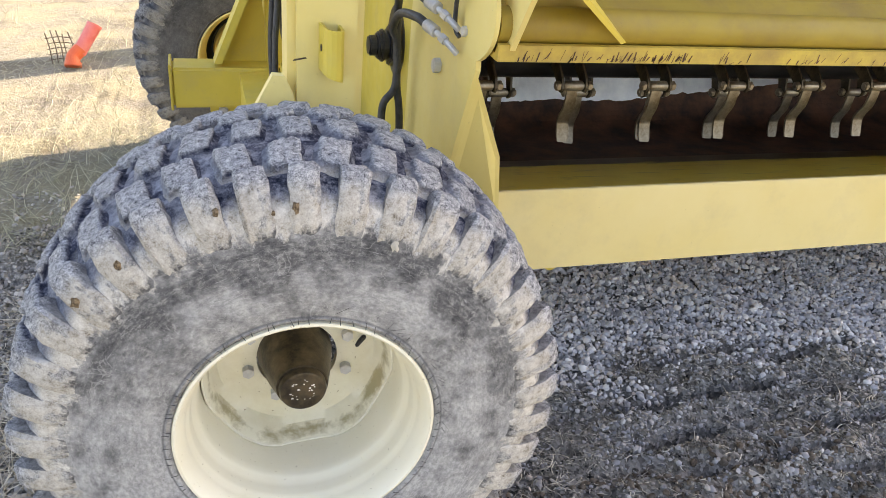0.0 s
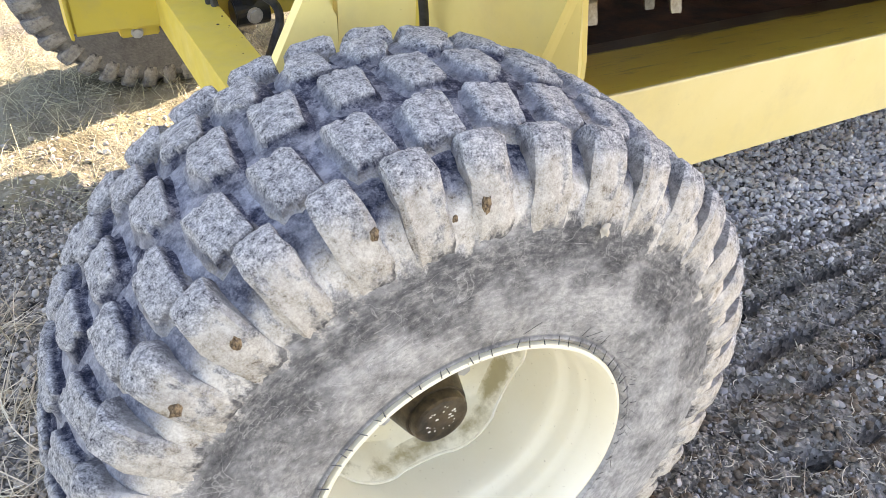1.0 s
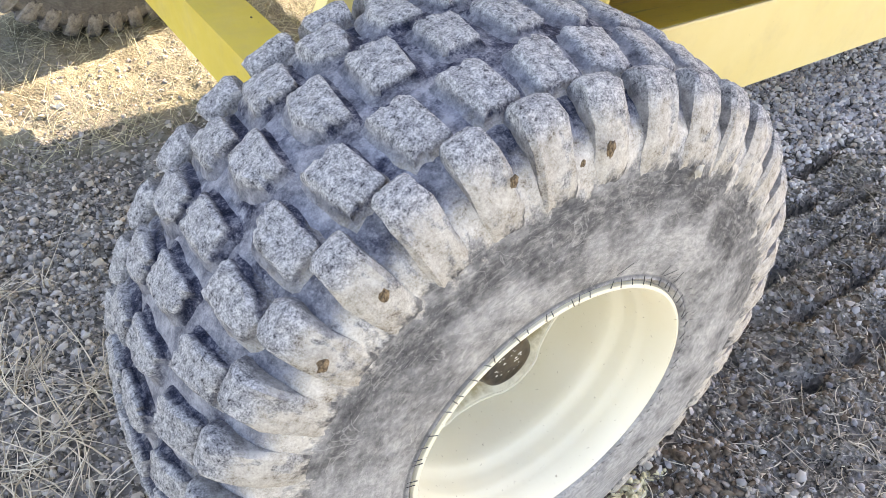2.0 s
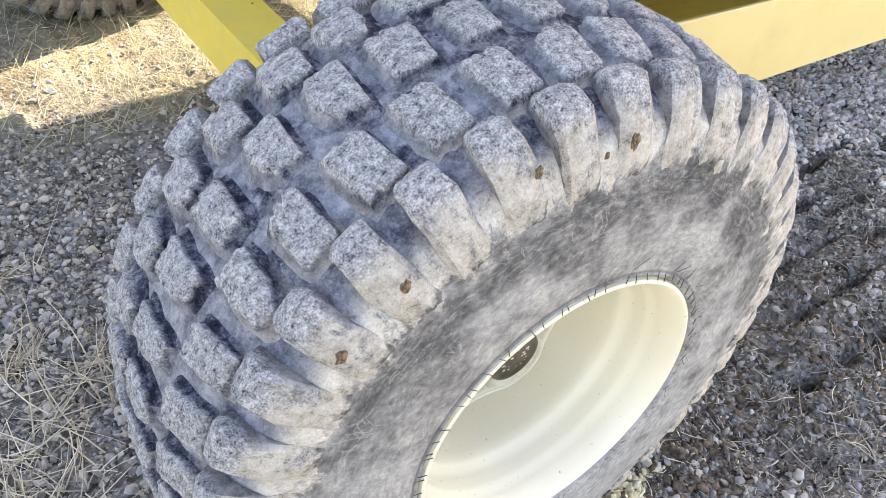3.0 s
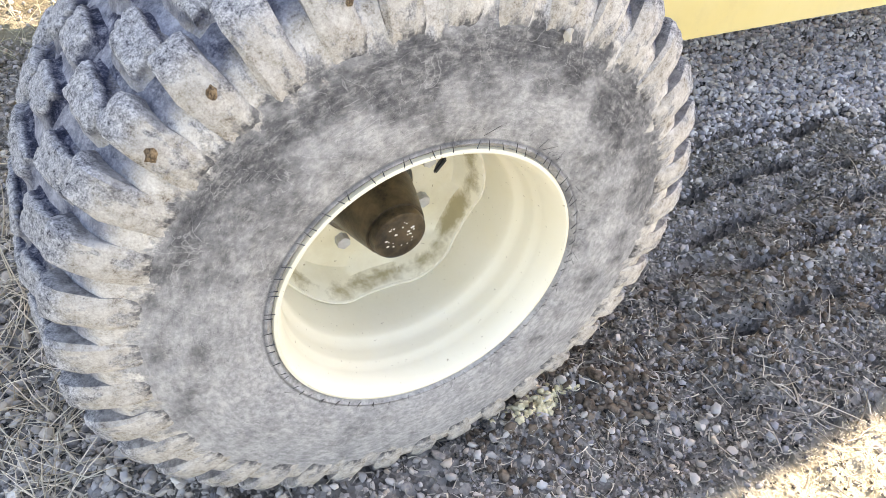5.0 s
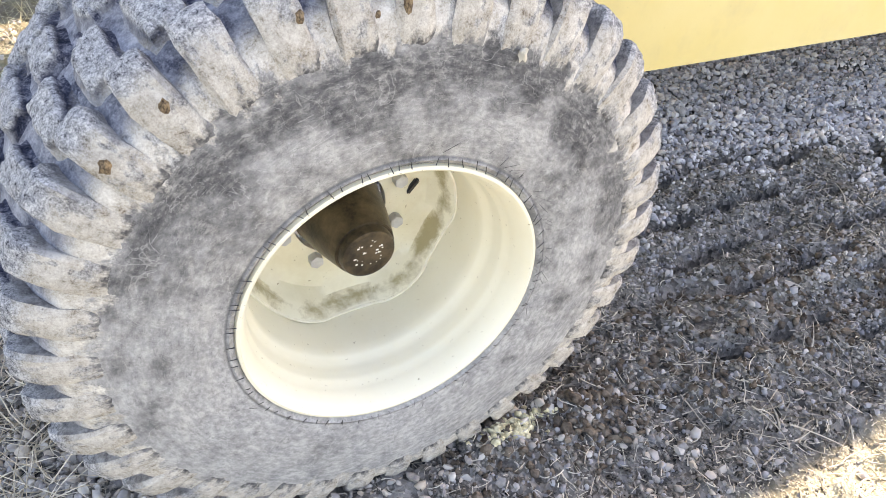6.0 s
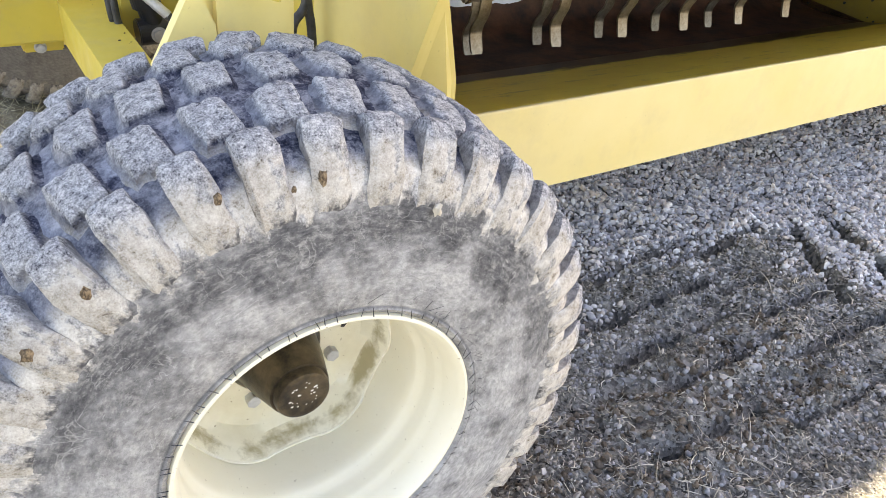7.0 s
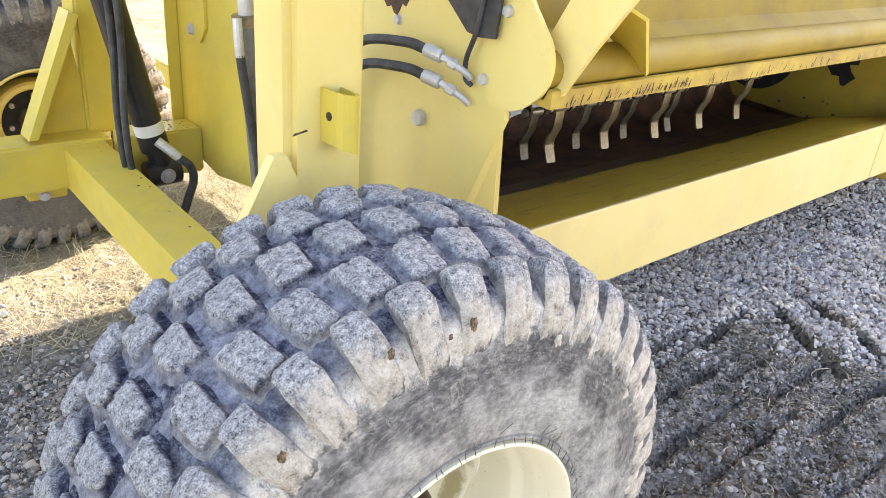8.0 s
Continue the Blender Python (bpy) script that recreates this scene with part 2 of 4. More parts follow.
def bevel(bm, w, seg=2):
    bmesh.ops.bevel(bm, geom=[e for e in bm.edges if e.calc_face_angle(0) > 0.6], offset=w, segments=seg, affect="EDGES", clamp_overlap=True)
    return bm


def box(x0, x1, y0, y1, z0, z1, w=0.006, seg=2):
    bm = bmesh.new()
    bmesh.ops.create_cube(bm, size=1, matrix=Matrix.Translation(((x0 + x1) / 2, (y0 + y1) / 2, (z0 + z1) / 2)) @ Matrix.Diagonal((x1 - x0, y1 - y0, z1 - z0, 1)))
    return bevel(bm, w, seg) if w else bm


def prism(points, way, w=0.003):
    """A plate: the outline, pushed along way."""
    bm = bmesh.new()
    a = [bm.verts.new(p) for p in points]
    b = [bm.verts.new(Vector(p) + Vector(way)) for p in points]
    bm.faces.new(a)
    bm.faces.new(b[::-1])
    for k in range(len(a)):
        j = (k + 1) % len(a)
        bm.faces.new((a[k], b[k], b[j], a[j]))
    return bevel(bm, w, 1) if w else bm


def rod(p, q, r, r2=None, n=20, w=0.0):
    """A round bar from p to q."""
    p, q = Vector(p), Vector(q)
    bm = bmesh.new()
    m = Matrix.Translation((p + q) / 2) @ (q - p).to_track_quat("Z", "Y").to_matrix().to_4x4()
    bmesh.ops.create_cone(bm, cap_ends=True, segments=n, radius1=r, radius2=r if r2 is None else r2, depth=(q - p).length, matrix=m)
    return bevel(bm, w, 2) if w else bm


def smooth_line(points, n=8):
    """A Catmull-Rom line through the points."""
    p = [Vector(v) for v in points]
    p = [2 * p[0] - p[1]] + p + [2 * p[-1] - p[-2]]
    out = []
    for k in range(1, len(p) - 2):
        for j in range(n):
            t = j / n
            a, b, c, d = p[k - 1:k + 3]
            out.append(0.5 * (2 * b + (c - a) * t + (2 * a - 5 * b + 4 * c - d) * t * t + (3 * b - a - 3 * c + d) * t ** 3))
    return out + [p[-2]]


def hose(points, r, n=12, steps=8):
    line = smooth_line(points, steps)
    bm = bmesh.new()
    rings, up = [], Vector((0.3, 0.2, 1)).normalized()
    for k, p in enumerate(line):
        d = (line[min(k + 1, len(line) - 1)] - line[max(k - 1, 0)]).normalized()
        s = d.cross(up).normalized()
        up = s.cross(d).normalized()
        rings.append([bm.verts.new(p + r * (math.cos(a) * s + math.sin(a) * up)) for a in (2 * math.pi * j / n for j in range(n))])
    for a, b in zip(rings, rings[1:]):
        for j in range(n):
            bm.faces.new((a[j], a[(j + 1) % n], b[(j + 1) % n], b[j]))
    bm.faces.new(rings[0])
    bm.faces.new(rings[-1][::-1])
    return bm


def lathe(profile, n=96, closed=False, wave=None):
    """A body turned round the y axis; profile of (radius, y)."""
    bm = bmesh.new()
    rings = []
    for k, (r, y) in enumerate(profile):
        ring = []
        for j in range(n):
            a = 2 * math.pi * j / n
            rr, yy = (r, y) if wave is None else wave(k, r, y, a)
            ring.append(bm.verts.new((rr * math.sin(a), yy, rr * math.cos(a))))
        rings.append(ring)
    pairs = list(zip(rings, rings[1:])) + ([(rings[-1], rings[0])] if closed else [])
    for a, b in pairs:
        for j in range(n):
            bm.faces.new((a[j], a[(j + 1) % n], b[(j + 1) % n], b[j]))
    return bm


def bolt(p, way, r, h, parent, mat=ZINC, name="bolt", washer=True):
    """A hexagon head with its washer, standing on p along way."""
    way = Vector(way).normalized()
    bm = rod(Vector(p), Vector(p) + way * h, r, n=6, w=0.08 * r)
    if washer:
        other = rod(Vector(p), Vector(p) + way * 0.15 * h, 1.35 * r, n=20)
        me = bpy.data.meshes.new("washer")
        other.to_mesh(me)
        other.free()
        bm.from_mesh(me)
        bpy.data.meshes.remove(me)
    return part(name, bm, mat, parent)


# ---- ground ----
CREASES = (((1.25, 1.885), (2.03, 1.845)), ((1.72, 1.98), (2.35, 1.997)), ((1.45, 2.06), (2.0, 2.07)), ((1.80, 1.435), (2.32, 1.397)),
           ((1.60, 1.25), (2.10, 1.222)), ((2.38, 1.73), (2.27, 1.52)), ((2.51, 1.92), (2.40, 1.75)), ((1.85, 1.775), (2.10, 1.765)),
           ((1.95, 1.62), (2.28, 1.60)), ((1.30, 1.70), (1.78, 1.685)), ((1.35, 1.53), (1.85, 1.515)), ((1.15, 1.36), (1.55, 1.345)), ((2.72, 1.86), (2.62, 1.66)), ((2.60, 1.60), (2.52, 1.40)))
rng = np.random.default_rng(4)
LATTICE = rng.random((64, 64))


def value_noise(x, y, size):
    """Smooth noise from 0 to 1, with bumps of about that size."""
    u, v = x / size, y / size
    i, j = np.floor(u).astype(int), np.floor(v).astype(int)
    f, g = u - i, v - j
    f, g = f * f * (3 - 2 * f), g * g * (3 - 2 * g)
    q = lambda a, b: LATTICE[a % 64, b % 64]
    return (q(i, j) * (1 - f) + q(i + 1, j) * f) * (1 - g) + (q(i, j + 1) * (1 - f) + q(i + 1, j + 1) * f) * g


def ground_height(x, y):
    x, y = np.asarray(x, float), np.asarray(y, float)
    near = np.clip((5.5 - np.hypot(x - 0.8, y - 2)) / 2.5, 0, 1)
    print_ = np.clip((x - 0.7) / 0.4, 0, 1) * np.clip((2.75 - x) / 0.3, 0, 1) * np.clip((2.25 - y) / 0.2, 0, 1) * np.clip((y - 0.75) / 0.2, 0, 1)
    h = 0.035 * (value_noise(x, y, 0.9) - 0.5) + 0.018 * (value_noise(x + 7, y, 0.21) - 0.5) + 0.024 * (value_noise(x + 4, y + 1, 0.12) - 0.5) + 0.018 * (value_noise(x, y + 3, 0.06) - 0.5) + 0.014 * (value_noise(x + 1, y + 9, 0.028) - 0.5)
    h += print_ * (0.030 * (value_noise(x * 0.8, y * 1.7 + 2, 0.11) - 0.5) + 0.022 * (value_noise(x + 3, y + 6, 0.055) - 0.5))
    h = h * near
    h += 0.035 * np.exp(-((x - 0.62) / 0.22) ** 2 - ((y - 1.42) / 0.10) ** 2)          # soil pushed up before the wheel
    h += 0.02 * np.exp(-((x - 1.5) / 0.5) ** 2 - ((y - 1.48) / 0.10) ** 2)
    for (x0, y0), (x1, y1) in CREASES:
        dx, dy = x1 - x0, y1 - y0
        n = math.hypot(dx, dy)
        t = np.clip(((x - x0) * dx + (y - y0) * dy) / n ** 2, 0, 1)
        wob = 0.034 * (value_noise(x + 3 * x0, y + x1, 0.10) - 0.5)
        d = np.hypot(x - x0 - t * dx, y - y0 - t * dy) + wob
        side = np.sign((x - x0) * dy - (y - y0) * dx) * (1 if dy * dy < dx * dx else -1)
        h = h - 0.085 * np.exp(-(d / 0.018) ** 2) + 0.016 * np.exp(-(d / 0.08) ** 2) * (side > 0)
    return h


def ground_sheet():
    def axis(a, b, step, far):
        core = np.arange(a, b + 1e-6, step)
        grow = step * 1.22 ** np.arange(1, 60)
        out = np.cumsum(grow)
        out = out[out < far]
        return np.concatenate((a - out[::-1], core, b + out))
    xs, ys = axis(-1.2, 3.3, 0.0105, 900), axis(0.85, 3.7, 0.0105, 900)
    gx, gy = np.meshgrid(xs, ys)
    co = np.stack((gx, gy, ground_height(gx, gy)), -1).reshape(-1, 3)
    w, n = len(xs), len(ys)
    a = (np.arange(n - 1)[:, None] * w + np.arange(w - 1)[None]).reshape(-1)
    faces = np.stack((a, a + 1, a + w + 1, a + w), -1)
    return mesh_from(co, faces, "ground")


def mesh_from(co, faces, name):
    me = bpy.data.meshes.new(name)
    me.vertices.add(len(co))
    me.vertices.foreach_set("co", np.asarray(co, np.float32).ravel())
    k = faces.shape[1]
    me.loops.add(faces.size)
    me.loops.foreach_set("vertex_index", faces.astype(np.int32).ravel())
    me.polygons.add(len(faces))
    me.polygons.foreach_set("loop_start", np.arange(0, faces.size, k, dtype=np.int32))
    me.polygons.foreach_set("loop_total", np.full(len(faces), k, np.int32))
    me.update(calc_edges=True)
    return me


def ground_material():
    m, nt, b = material("gravelly_soil", 0.95)
    b.inputs["Specular IOR Level"].default_value = 0.08
    o = coords(nt)
    soil = ramp(nt, noise_tex(nt, o, 14.0, 8, 0.72), (0.40, (0.008, 0.007, 0.006)), (0.49, (0.048, 0.044, 0.040)), (0.60, (0.24, 0.225, 0.205)))
    soil = mix(nt, ramp(nt, noise_tex(nt, o, 2.6, 3), (0.45, (0.0,)), (0.62, (0.7,))), soil, mix(nt, noise_tex(nt, o, 30.0, 6, 0.7), (0.024, 0.018, 0.014), (0.30, 0.26, 0.22)))
    v = node(nt, "ShaderNodeTexVoronoi", Scale=70.0)
    nt.links.new(o, v.inputs["Vector"])
    pebble = mix(nt, 0.5, soil, ramp(nt, maths(nt, "FRACT", maths(nt, "MULTIPLY", v.outputs["Color"], 7.3)), (0.0, (0.05, 0.05, 0.052)), (1.0, (0.42, 0.41, 0.39))))
    straw = ramp(nt, noise_tex(nt, o, 2.3, 6, 0.65), (0.44, (0.0,)), (0.58, (1.0,)))
    sep = nt.nodes.new("ShaderNodeSeparateXYZ")
    nt.links.new(o, sep.inputs[0])
    far = maths(nt, "SMOOTH_MIN", maths(nt, "MAXIMUM", maths(nt, "MULTIPLY_ADD", sep.outputs[1], 2.5, -8.3), 0.0), 1.0, 0.2)
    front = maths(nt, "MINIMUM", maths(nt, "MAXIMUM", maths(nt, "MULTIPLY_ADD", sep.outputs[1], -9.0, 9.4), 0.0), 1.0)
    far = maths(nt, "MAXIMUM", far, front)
    dry = mix(nt, noise_tex(nt, o, 40.0, 6, 0.7), (0.125, 0.113, 0.070), (0.40, 0.372, 0.265))
    dry = mix(nt, ramp(nt, noise_tex(nt, o, 1.7, 7, 0.7), (0.50, (0.0,)), (0.60, (0.75,))), dry, mix(nt, noise_tex(nt, o, 55.0, 5, 0.7), (0.045, 0.036, 0.024), (0.21, 0.18, 0.125)))
    c = mix(nt, maths(nt, "MULTIPLY", far, maths(nt, "MULTIPLY_ADD", straw, 0.42, 0.52)), pebble, dry)
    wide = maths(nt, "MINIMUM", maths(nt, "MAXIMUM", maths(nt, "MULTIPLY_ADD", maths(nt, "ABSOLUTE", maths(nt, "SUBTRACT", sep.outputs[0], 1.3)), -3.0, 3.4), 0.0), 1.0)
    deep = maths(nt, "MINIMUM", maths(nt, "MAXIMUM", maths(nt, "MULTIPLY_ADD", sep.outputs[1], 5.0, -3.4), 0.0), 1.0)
    sun_patch = maths(nt, "MULTIPLY", front, maths(nt, "MULTIPLY", wide, deep))       # sunlit patch before the wheel, its brightness put into a pale colour
    c = mix(nt, sun_patch, c, mix(nt, noise_tex(nt, o, 60.0, 6, 0.7), (0.34, 0.305, 0.215), (0.58, 0.535, 0.41)))
    nt.links.new(c, b.inputs["Base Color"])
    h = mix(nt, 0.5, v.outputs["Distance"], noise_tex(nt, o, 120.0, 4))
    bump(nt, b, h, 0.011, 1.0)
    return m


def stone_material(name, k, tint=(1.0, 1.0, 1.03)):
    m, nt, b = material(name, 0.8)
    b.inputs["Specular IOR Level"].default_value = 0.2
    rnd = nt.nodes.new("ShaderNodeNewGeometry").outputs["Random Per Island"]
    o = coords(nt)
    c = ramp(nt, rnd, (0.0, (0.060, 0.061, 0.067)), (0.40, (0.125, 0.125, 0.130)), (0.70, (0.20, 0.198, 0.198)), (0.84, (0.17, 0.145, 0.12)), (0.96, (0.225, 0.222, 0.215)), (1.0, (0.25, 0.245, 0.235)))
    c = mix(nt, ramp(nt, noise_tex(nt, o, 60.0, 4), (0.4, (0.0,)), (0.8, (0.6,))), c, (0.22, 0.20, 0.175))
    c = mix(nt, 1.0, c, tuple(k * t for t in tint), "MULTIPLY")
    nt.links.new(c, b.inputs["Base Color"])
    bump(nt, b, noise_tex(nt, o, 300.0, 3), 0.001, 0.6)
    return m


def straw_material(name, a, c):
    m, nt, b = material(name, 0.7)
    b.inputs["Specular IOR Level"].default_value = 0.2
    rnd = nt.nodes.new("ShaderNodeNewGeometry").outputs["Random Per Island"]
    nt.links.new(ramp(nt, rnd, (0.0, a), (1.0, c)), b.inputs["Base Color"])
    return m


STONE, WASHED = stone_material("soil_coated_stone", 2.1), stone_material("washed_gravel_stone", 3.2)
MIXED = stone_material("mixed_gravel_stone", 2.5, (1.04, 1.0, 0.94))
DUSTY_CRUMB = plain("dusty_soil_crumb", (0.03, 0.027, 0.024), (0.56, 0.52, 0.47), 0.95, 0.0, 45.0, 0.002)
CRUMB = plain("soil_crumb", (0.014, 0.012, 0.011), (0.42, 0.39, 0.35), 0.95, 0.0, 45.0, 0.002)
CLODS = plain("brown_soil_clod", (0.035, 0.026, 0.020), (0.24, 0.195, 0.155), 0.95, 0.0, 30.0, 0.003)
SUN_FLECK_EARTH = plain("sun_fleck_earth", (0.42, 0.37, 0.22), (0.78, 0.72, 0.50), 0.95, 0.0, 60.0, 0.003)
for m in (CRUMB, DUSTY_CRUMB, CLODS):
    m.node_tree.nodes["Principled BSDF"].inputs["Specular IOR Level"].default_value = 0.08
STRAW = straw_material("dry_straw", (0.36, 0.30, 0.22), (0.78, 0.72, 0.61))
DULL = straw_material("weathered_straw", (0.20, 0.175, 0.14), (0.60, 0.55, 0.47))
CHAFF = straw_material("weathered_chaff", (0.030, 0.026, 0.021), (0.66, 0.61, 0.53))
PALE_STRAW = straw_material("sunlit_chaff", (0.52, 0.475, 0.35), (0.72, 0.675, 0.53))
GRASS = straw_material("bleached_grass", (0.28, 0.262, 0.165), (0.62, 0.60, 0.44))


def clear_of_wheel(x, y):
    ok = ~((np.abs(x - 0.168) < 0.22) & (y > 1.44) & (y < 1.92))
    for (x0, y0), (x1, y1) in CREASES:
        dx, dy = x1 - x0, y1 - y0
        t = np.clip(((x - x0) * dx + (y - y0) * dy) / (dx * dx + dy * dy), 0, 1)
        ok &= np.hypot(x - x0 - t * dx, y - y0 - t * dy) + 0.034 * (value_noise(x + 3 * x0, y + x1, 0.10) - 0.5) > 0.017
    return ok


def scatter(n, x0, x1, y0, y1, keep=None):
    x, y = rng.uniform(x0, x1, n), rng.uniform(y0, y1, n)
    k = clear_of_wheel(x, y) & ((y > 1.03) | (rng.random(n) < 0.25))
    if keep is not None:
        k &= rng.random(n) < keep(x, y)
    return x[k], y[k]


def stones(x, y, size, name, mat=None, detail=0, sink=(0.05, 0.6)):
    """Rounded, flattened pebbles, each one turned and misshapen, lying in the soil."""
    bm = bmesh.new()
    bmesh.ops.create_icosphere(bm, subdivisions=detail + 1 if detail else 1, radius=1)
    base = np.array([v.co for v in bm.verts])
    tri = np.array([[v.index for v in f.verts] for f in bm.faces])
    bm.free()
    n, k = len(x), len(base)
    q = rng.normal(size=(n, 4))
    q /= np.linalg.norm(q, axis=1)[:, None]
    a, b, c, d = q.T
    rot = np.stack((1 - 2 * (c * c + d * d), 2 * (b * c - a * d), 2 * (b * d + a * c), 2 * (b * c + a * d), 1 - 2 * (b * b + d * d), 2 * (c * d - a * b),
                    2 * (b * d - a * c), 2 * (c * d + a * b), 1 - 2 * (b * b + c * c)), -1).reshape(n, 3, 3)
    form = np.stack((np.ones(n), rng.uniform(0.6, 0.95, n), rng.uniform(0.4, 0.75, n)), -1)
    pts = base[None] * (1 + rng.uniform(-0.26, 0.26, (n, k, 1))) * form[:, None]
    pts = np.einsum("nij,nkj->nki", rot, pts) * size[:, None, None]
    z = ground_height(x, y) + size * rng.uniform(*sink, n)
    pts += np.stack((x, y, z), -1)[:, None]
    me = mesh_from(pts.reshape(-1, 3), (tri[None] + k * np.arange(n)[:, None, None]).reshape(-1, 3), name)
    me.materials.append(mat or STONE)
    me.shade_smooth()
    me.set_sharp_from_angle(angle=radians(58))
    return tagged(new(name, me), kind="stuff")


def stalks(x, y, length, width, rise, bend, mat, name, lean=None):
    """Thin three-sided stems: length, thickness, how steeply they rise (0 lying, 1 upright)."""
    n, seg = len(x), 4
    az = rng.uniform(0, 2 * np.pi, n) if lean is None else lean
    turn = rng.normal(0, bend, n)
    t = np.linspace(0, 1, seg + 1)[None]
    head = az[:, None] + turn[:, None] * t
    el = rise[:, None] * (1 - 0.5 * np.abs(turn)[:, None] * t)
    step = length[:, None] / seg
    dx, dy, dz = np.cos(head) * np.cos(el) * step, np.sin(head) * np.cos(el) * step, np.sin(el) * step
    px = x[:, None] + np.cumsum(dx, 1) - dx[:, :1]
    py = y[:, None] + np.cumsum(dy, 1) - dy[:, :1]
    pz = ground_height(x, y)[:, None] + np.cumsum(dz, 1) - dz[:, :1] + np.where(rise < 0.3, 0.007, 0.0)[:, None]
    mid = np.stack((px, py, pz), -1)
    side = np.stack((-np.sin(head), np.cos(head), np.zeros_like(head)), -1)
    up = np.stack((-np.cos(head) * np.sin(el), -np.sin(head) * np.sin(el), np.cos(el)), -1)
    w = (width[:, None] * (1 - 0.7 * t))[..., None]
    ring = np.stack((mid + side * w, mid - side * w, mid + up * w * 0.9), 2)
    k = 3 * (seg + 1)
    f = []
    for s in range(seg):
        for j in range(3):
            i, m2 = 3 * s + j, 3 * s + (j + 1) % 3
            f.append((i, m2, m2 + 3, i + 3))
    f = np.array(f)
    me = mesh_from(ring.reshape(-1, 3), (f[None] + k * np.arange(n)[:, None, None]).reshape(-1, 4), name)
    me.materials.append(mat)
    return tagged(new(name, me), kind="stuff")


ground = new("ground", ground_sheet())
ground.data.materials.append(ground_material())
ground.data.shade_smooth()
tagged(ground, "grey gravelly soil with tyre prints, shaded under the machine", "ground", kind="structure")

# loose pebbles: a dense bed beyond the tyre prints, thinner on the driven soil, coarse ones by the wheel
def bed(x, y):
    """Share of ground under loose gravel: full beyond the prints, fading into them."""
    edge = np.maximum((y - 2.06) / 0.22, (x - 2.38 + 0.35 * (y - 1.6)) / 0.28) + 1.3 * (value_noise(x, y, 0.16) - 0.5)
    return np.clip(0.5 + edge, 0.0, 1.0)


x, y = scatter(76000, 0.9, 5.0, 0.9, 3.05, lambda x, y: bed(x, y) * np.where(x > 3.6, 0.6, 1))
tagged(stones(x, y, np.clip(rng.lognormal(-4.72, 0.36, len(x)), 0.004, 0.018), "gravel_bed", WASHED), "loose bed of small grey rounded gravel", "gravel")
x, y = scatter(34000, 0.25, 2.9, 0.75, 2.15, lambda x, y: (0.02 + 0.85 * value_noise(x, y, 0.15) * np.where((x < 1.6) & (y < 1.7), 0.3, 1)) * (1 - bed(x, y)))
tagged(stones(x, y, np.clip(rng.lognormal(-5.05, 0.38, len(x)), 0.0025, 0.014), "driven_gravel", None, 0, (-0.3, 0.6)), "small stones pressed into driven grey soil", "gravel")
x, y = scatter(62000, 0.25, 2.7, 0.75, 2.25, lambda x, y: (1.6 * value_noise(x + 5, y, 0.11) - 0.10) * (1 - bed(x, y)))
tagged(stones(x, y, np.clip(rng.lognormal(-5.6, 0.5, len(x)), 0.0015, 0.012), "soil_crumbs", CRUMB, 0, (-0.2, 0.5)), "crumbled grey-brown soil in the tyre prints", "soil")
x, y = scatter(48000, -1.7, 0.9, 1.0, 4.2, lambda x, y: (0.45 + 0.55 * value_noise(x, y, 0.4)) * np.clip(3.75 - y, 0.12, 1) * np.where((x > 0.15) & (y < 2.1), 0.22, 1))
tagged(stones(x, y, np.clip(rng.lognormal(-4.80, 0.42, len(x)), 0.003, 0.018), "scattered_gravel", MIXED, 0, (-0.35, 0.5)), "scattered grey gravel beside the big wheel", "gravel")
x, y = scatter(44000, -1.5, -0.1, 0.95, 3.7, lambda x, y: 1.5 * value_noise(x + 9, y, 0.10) + 0.05)
tagged(stones(x, y, np.clip(rng.lognormal(-5.35, 0.5, len(x)), 0.002, 0.014), "loose_crumbs", DUSTY_CRUMB, 0, (-0.2, 0.5)), "loose dusty soil crumbs between stones", "soil")
x, y = scatter(300, -0.9, -0.25, 1.2, 2.0)
tagged(stones(x, y, rng.uniform(0.009, 0.019, len(x)), "coarse_pebbles", MIXED, 1), "coarse grey pebbles close to the tyre", "gravel")
x, y = scatter(620, 0.3, 1.9, 1.22, 1.62)
tagged(stones(x, y, rng.uniform(0.005, 0.015, len(x)), "clods", CLODS, 1), "brown soil clods pushed up by the tyre", "soil")

x, y = rng.normal(0.50, 0.05, 130), rng.normal(1.405, 0.016, 130)
tagged(stones(x, y, rng.uniform(0.004, 0.012, 130), "pale_earth", SUN_FLECK_EARTH, 1), "earth crumbs at the foot of the tyre, coloured pale for a sun fleck", "soil")
x, y = rng.normal(0.70, 0.10, 260), rng.normal(1.36, 0.04, 260)
tagged(stones(x, y, np.clip(rng.lognormal(-5.0, 0.5, 260), 0.003, 0.022), "dark_clods", CLODS, 1, (-0.4, 0.5)), "dark moist soil clods before the tyre", "soil")

# straw litter lying about
x, y = scatter(7000, -1.5, 3.0, 0.7, 3.4, lambda x, y: 0.05 + 0.95 * (value_noise(x + 2, y, 0.30) > 0.56) - 0.5 * bed(x, y) + 0.8 * (y < 1.15) + 0.35 * (x < 0))
n = len(x)
tagged(stalks(x, y, 0.010 + 0.055 * rng.random(n) ** 2, rng.uniform(0.0009, 0.0022, n), rng.uniform(0.0, 0.16, n), 0.8, STRAW, "straw_litter"), "broken pale straw lying on gravel", "straw")
x, y = scatter(24000, -1.5, 2.9, 0.75, 2.6, lambda x, y: 0.25 + 1.1 * value_noise(x + 8, y + 2, 0.25) - 0.7 * bed(x, y) + 0.3 * (y < 1.3))
n = len(x)
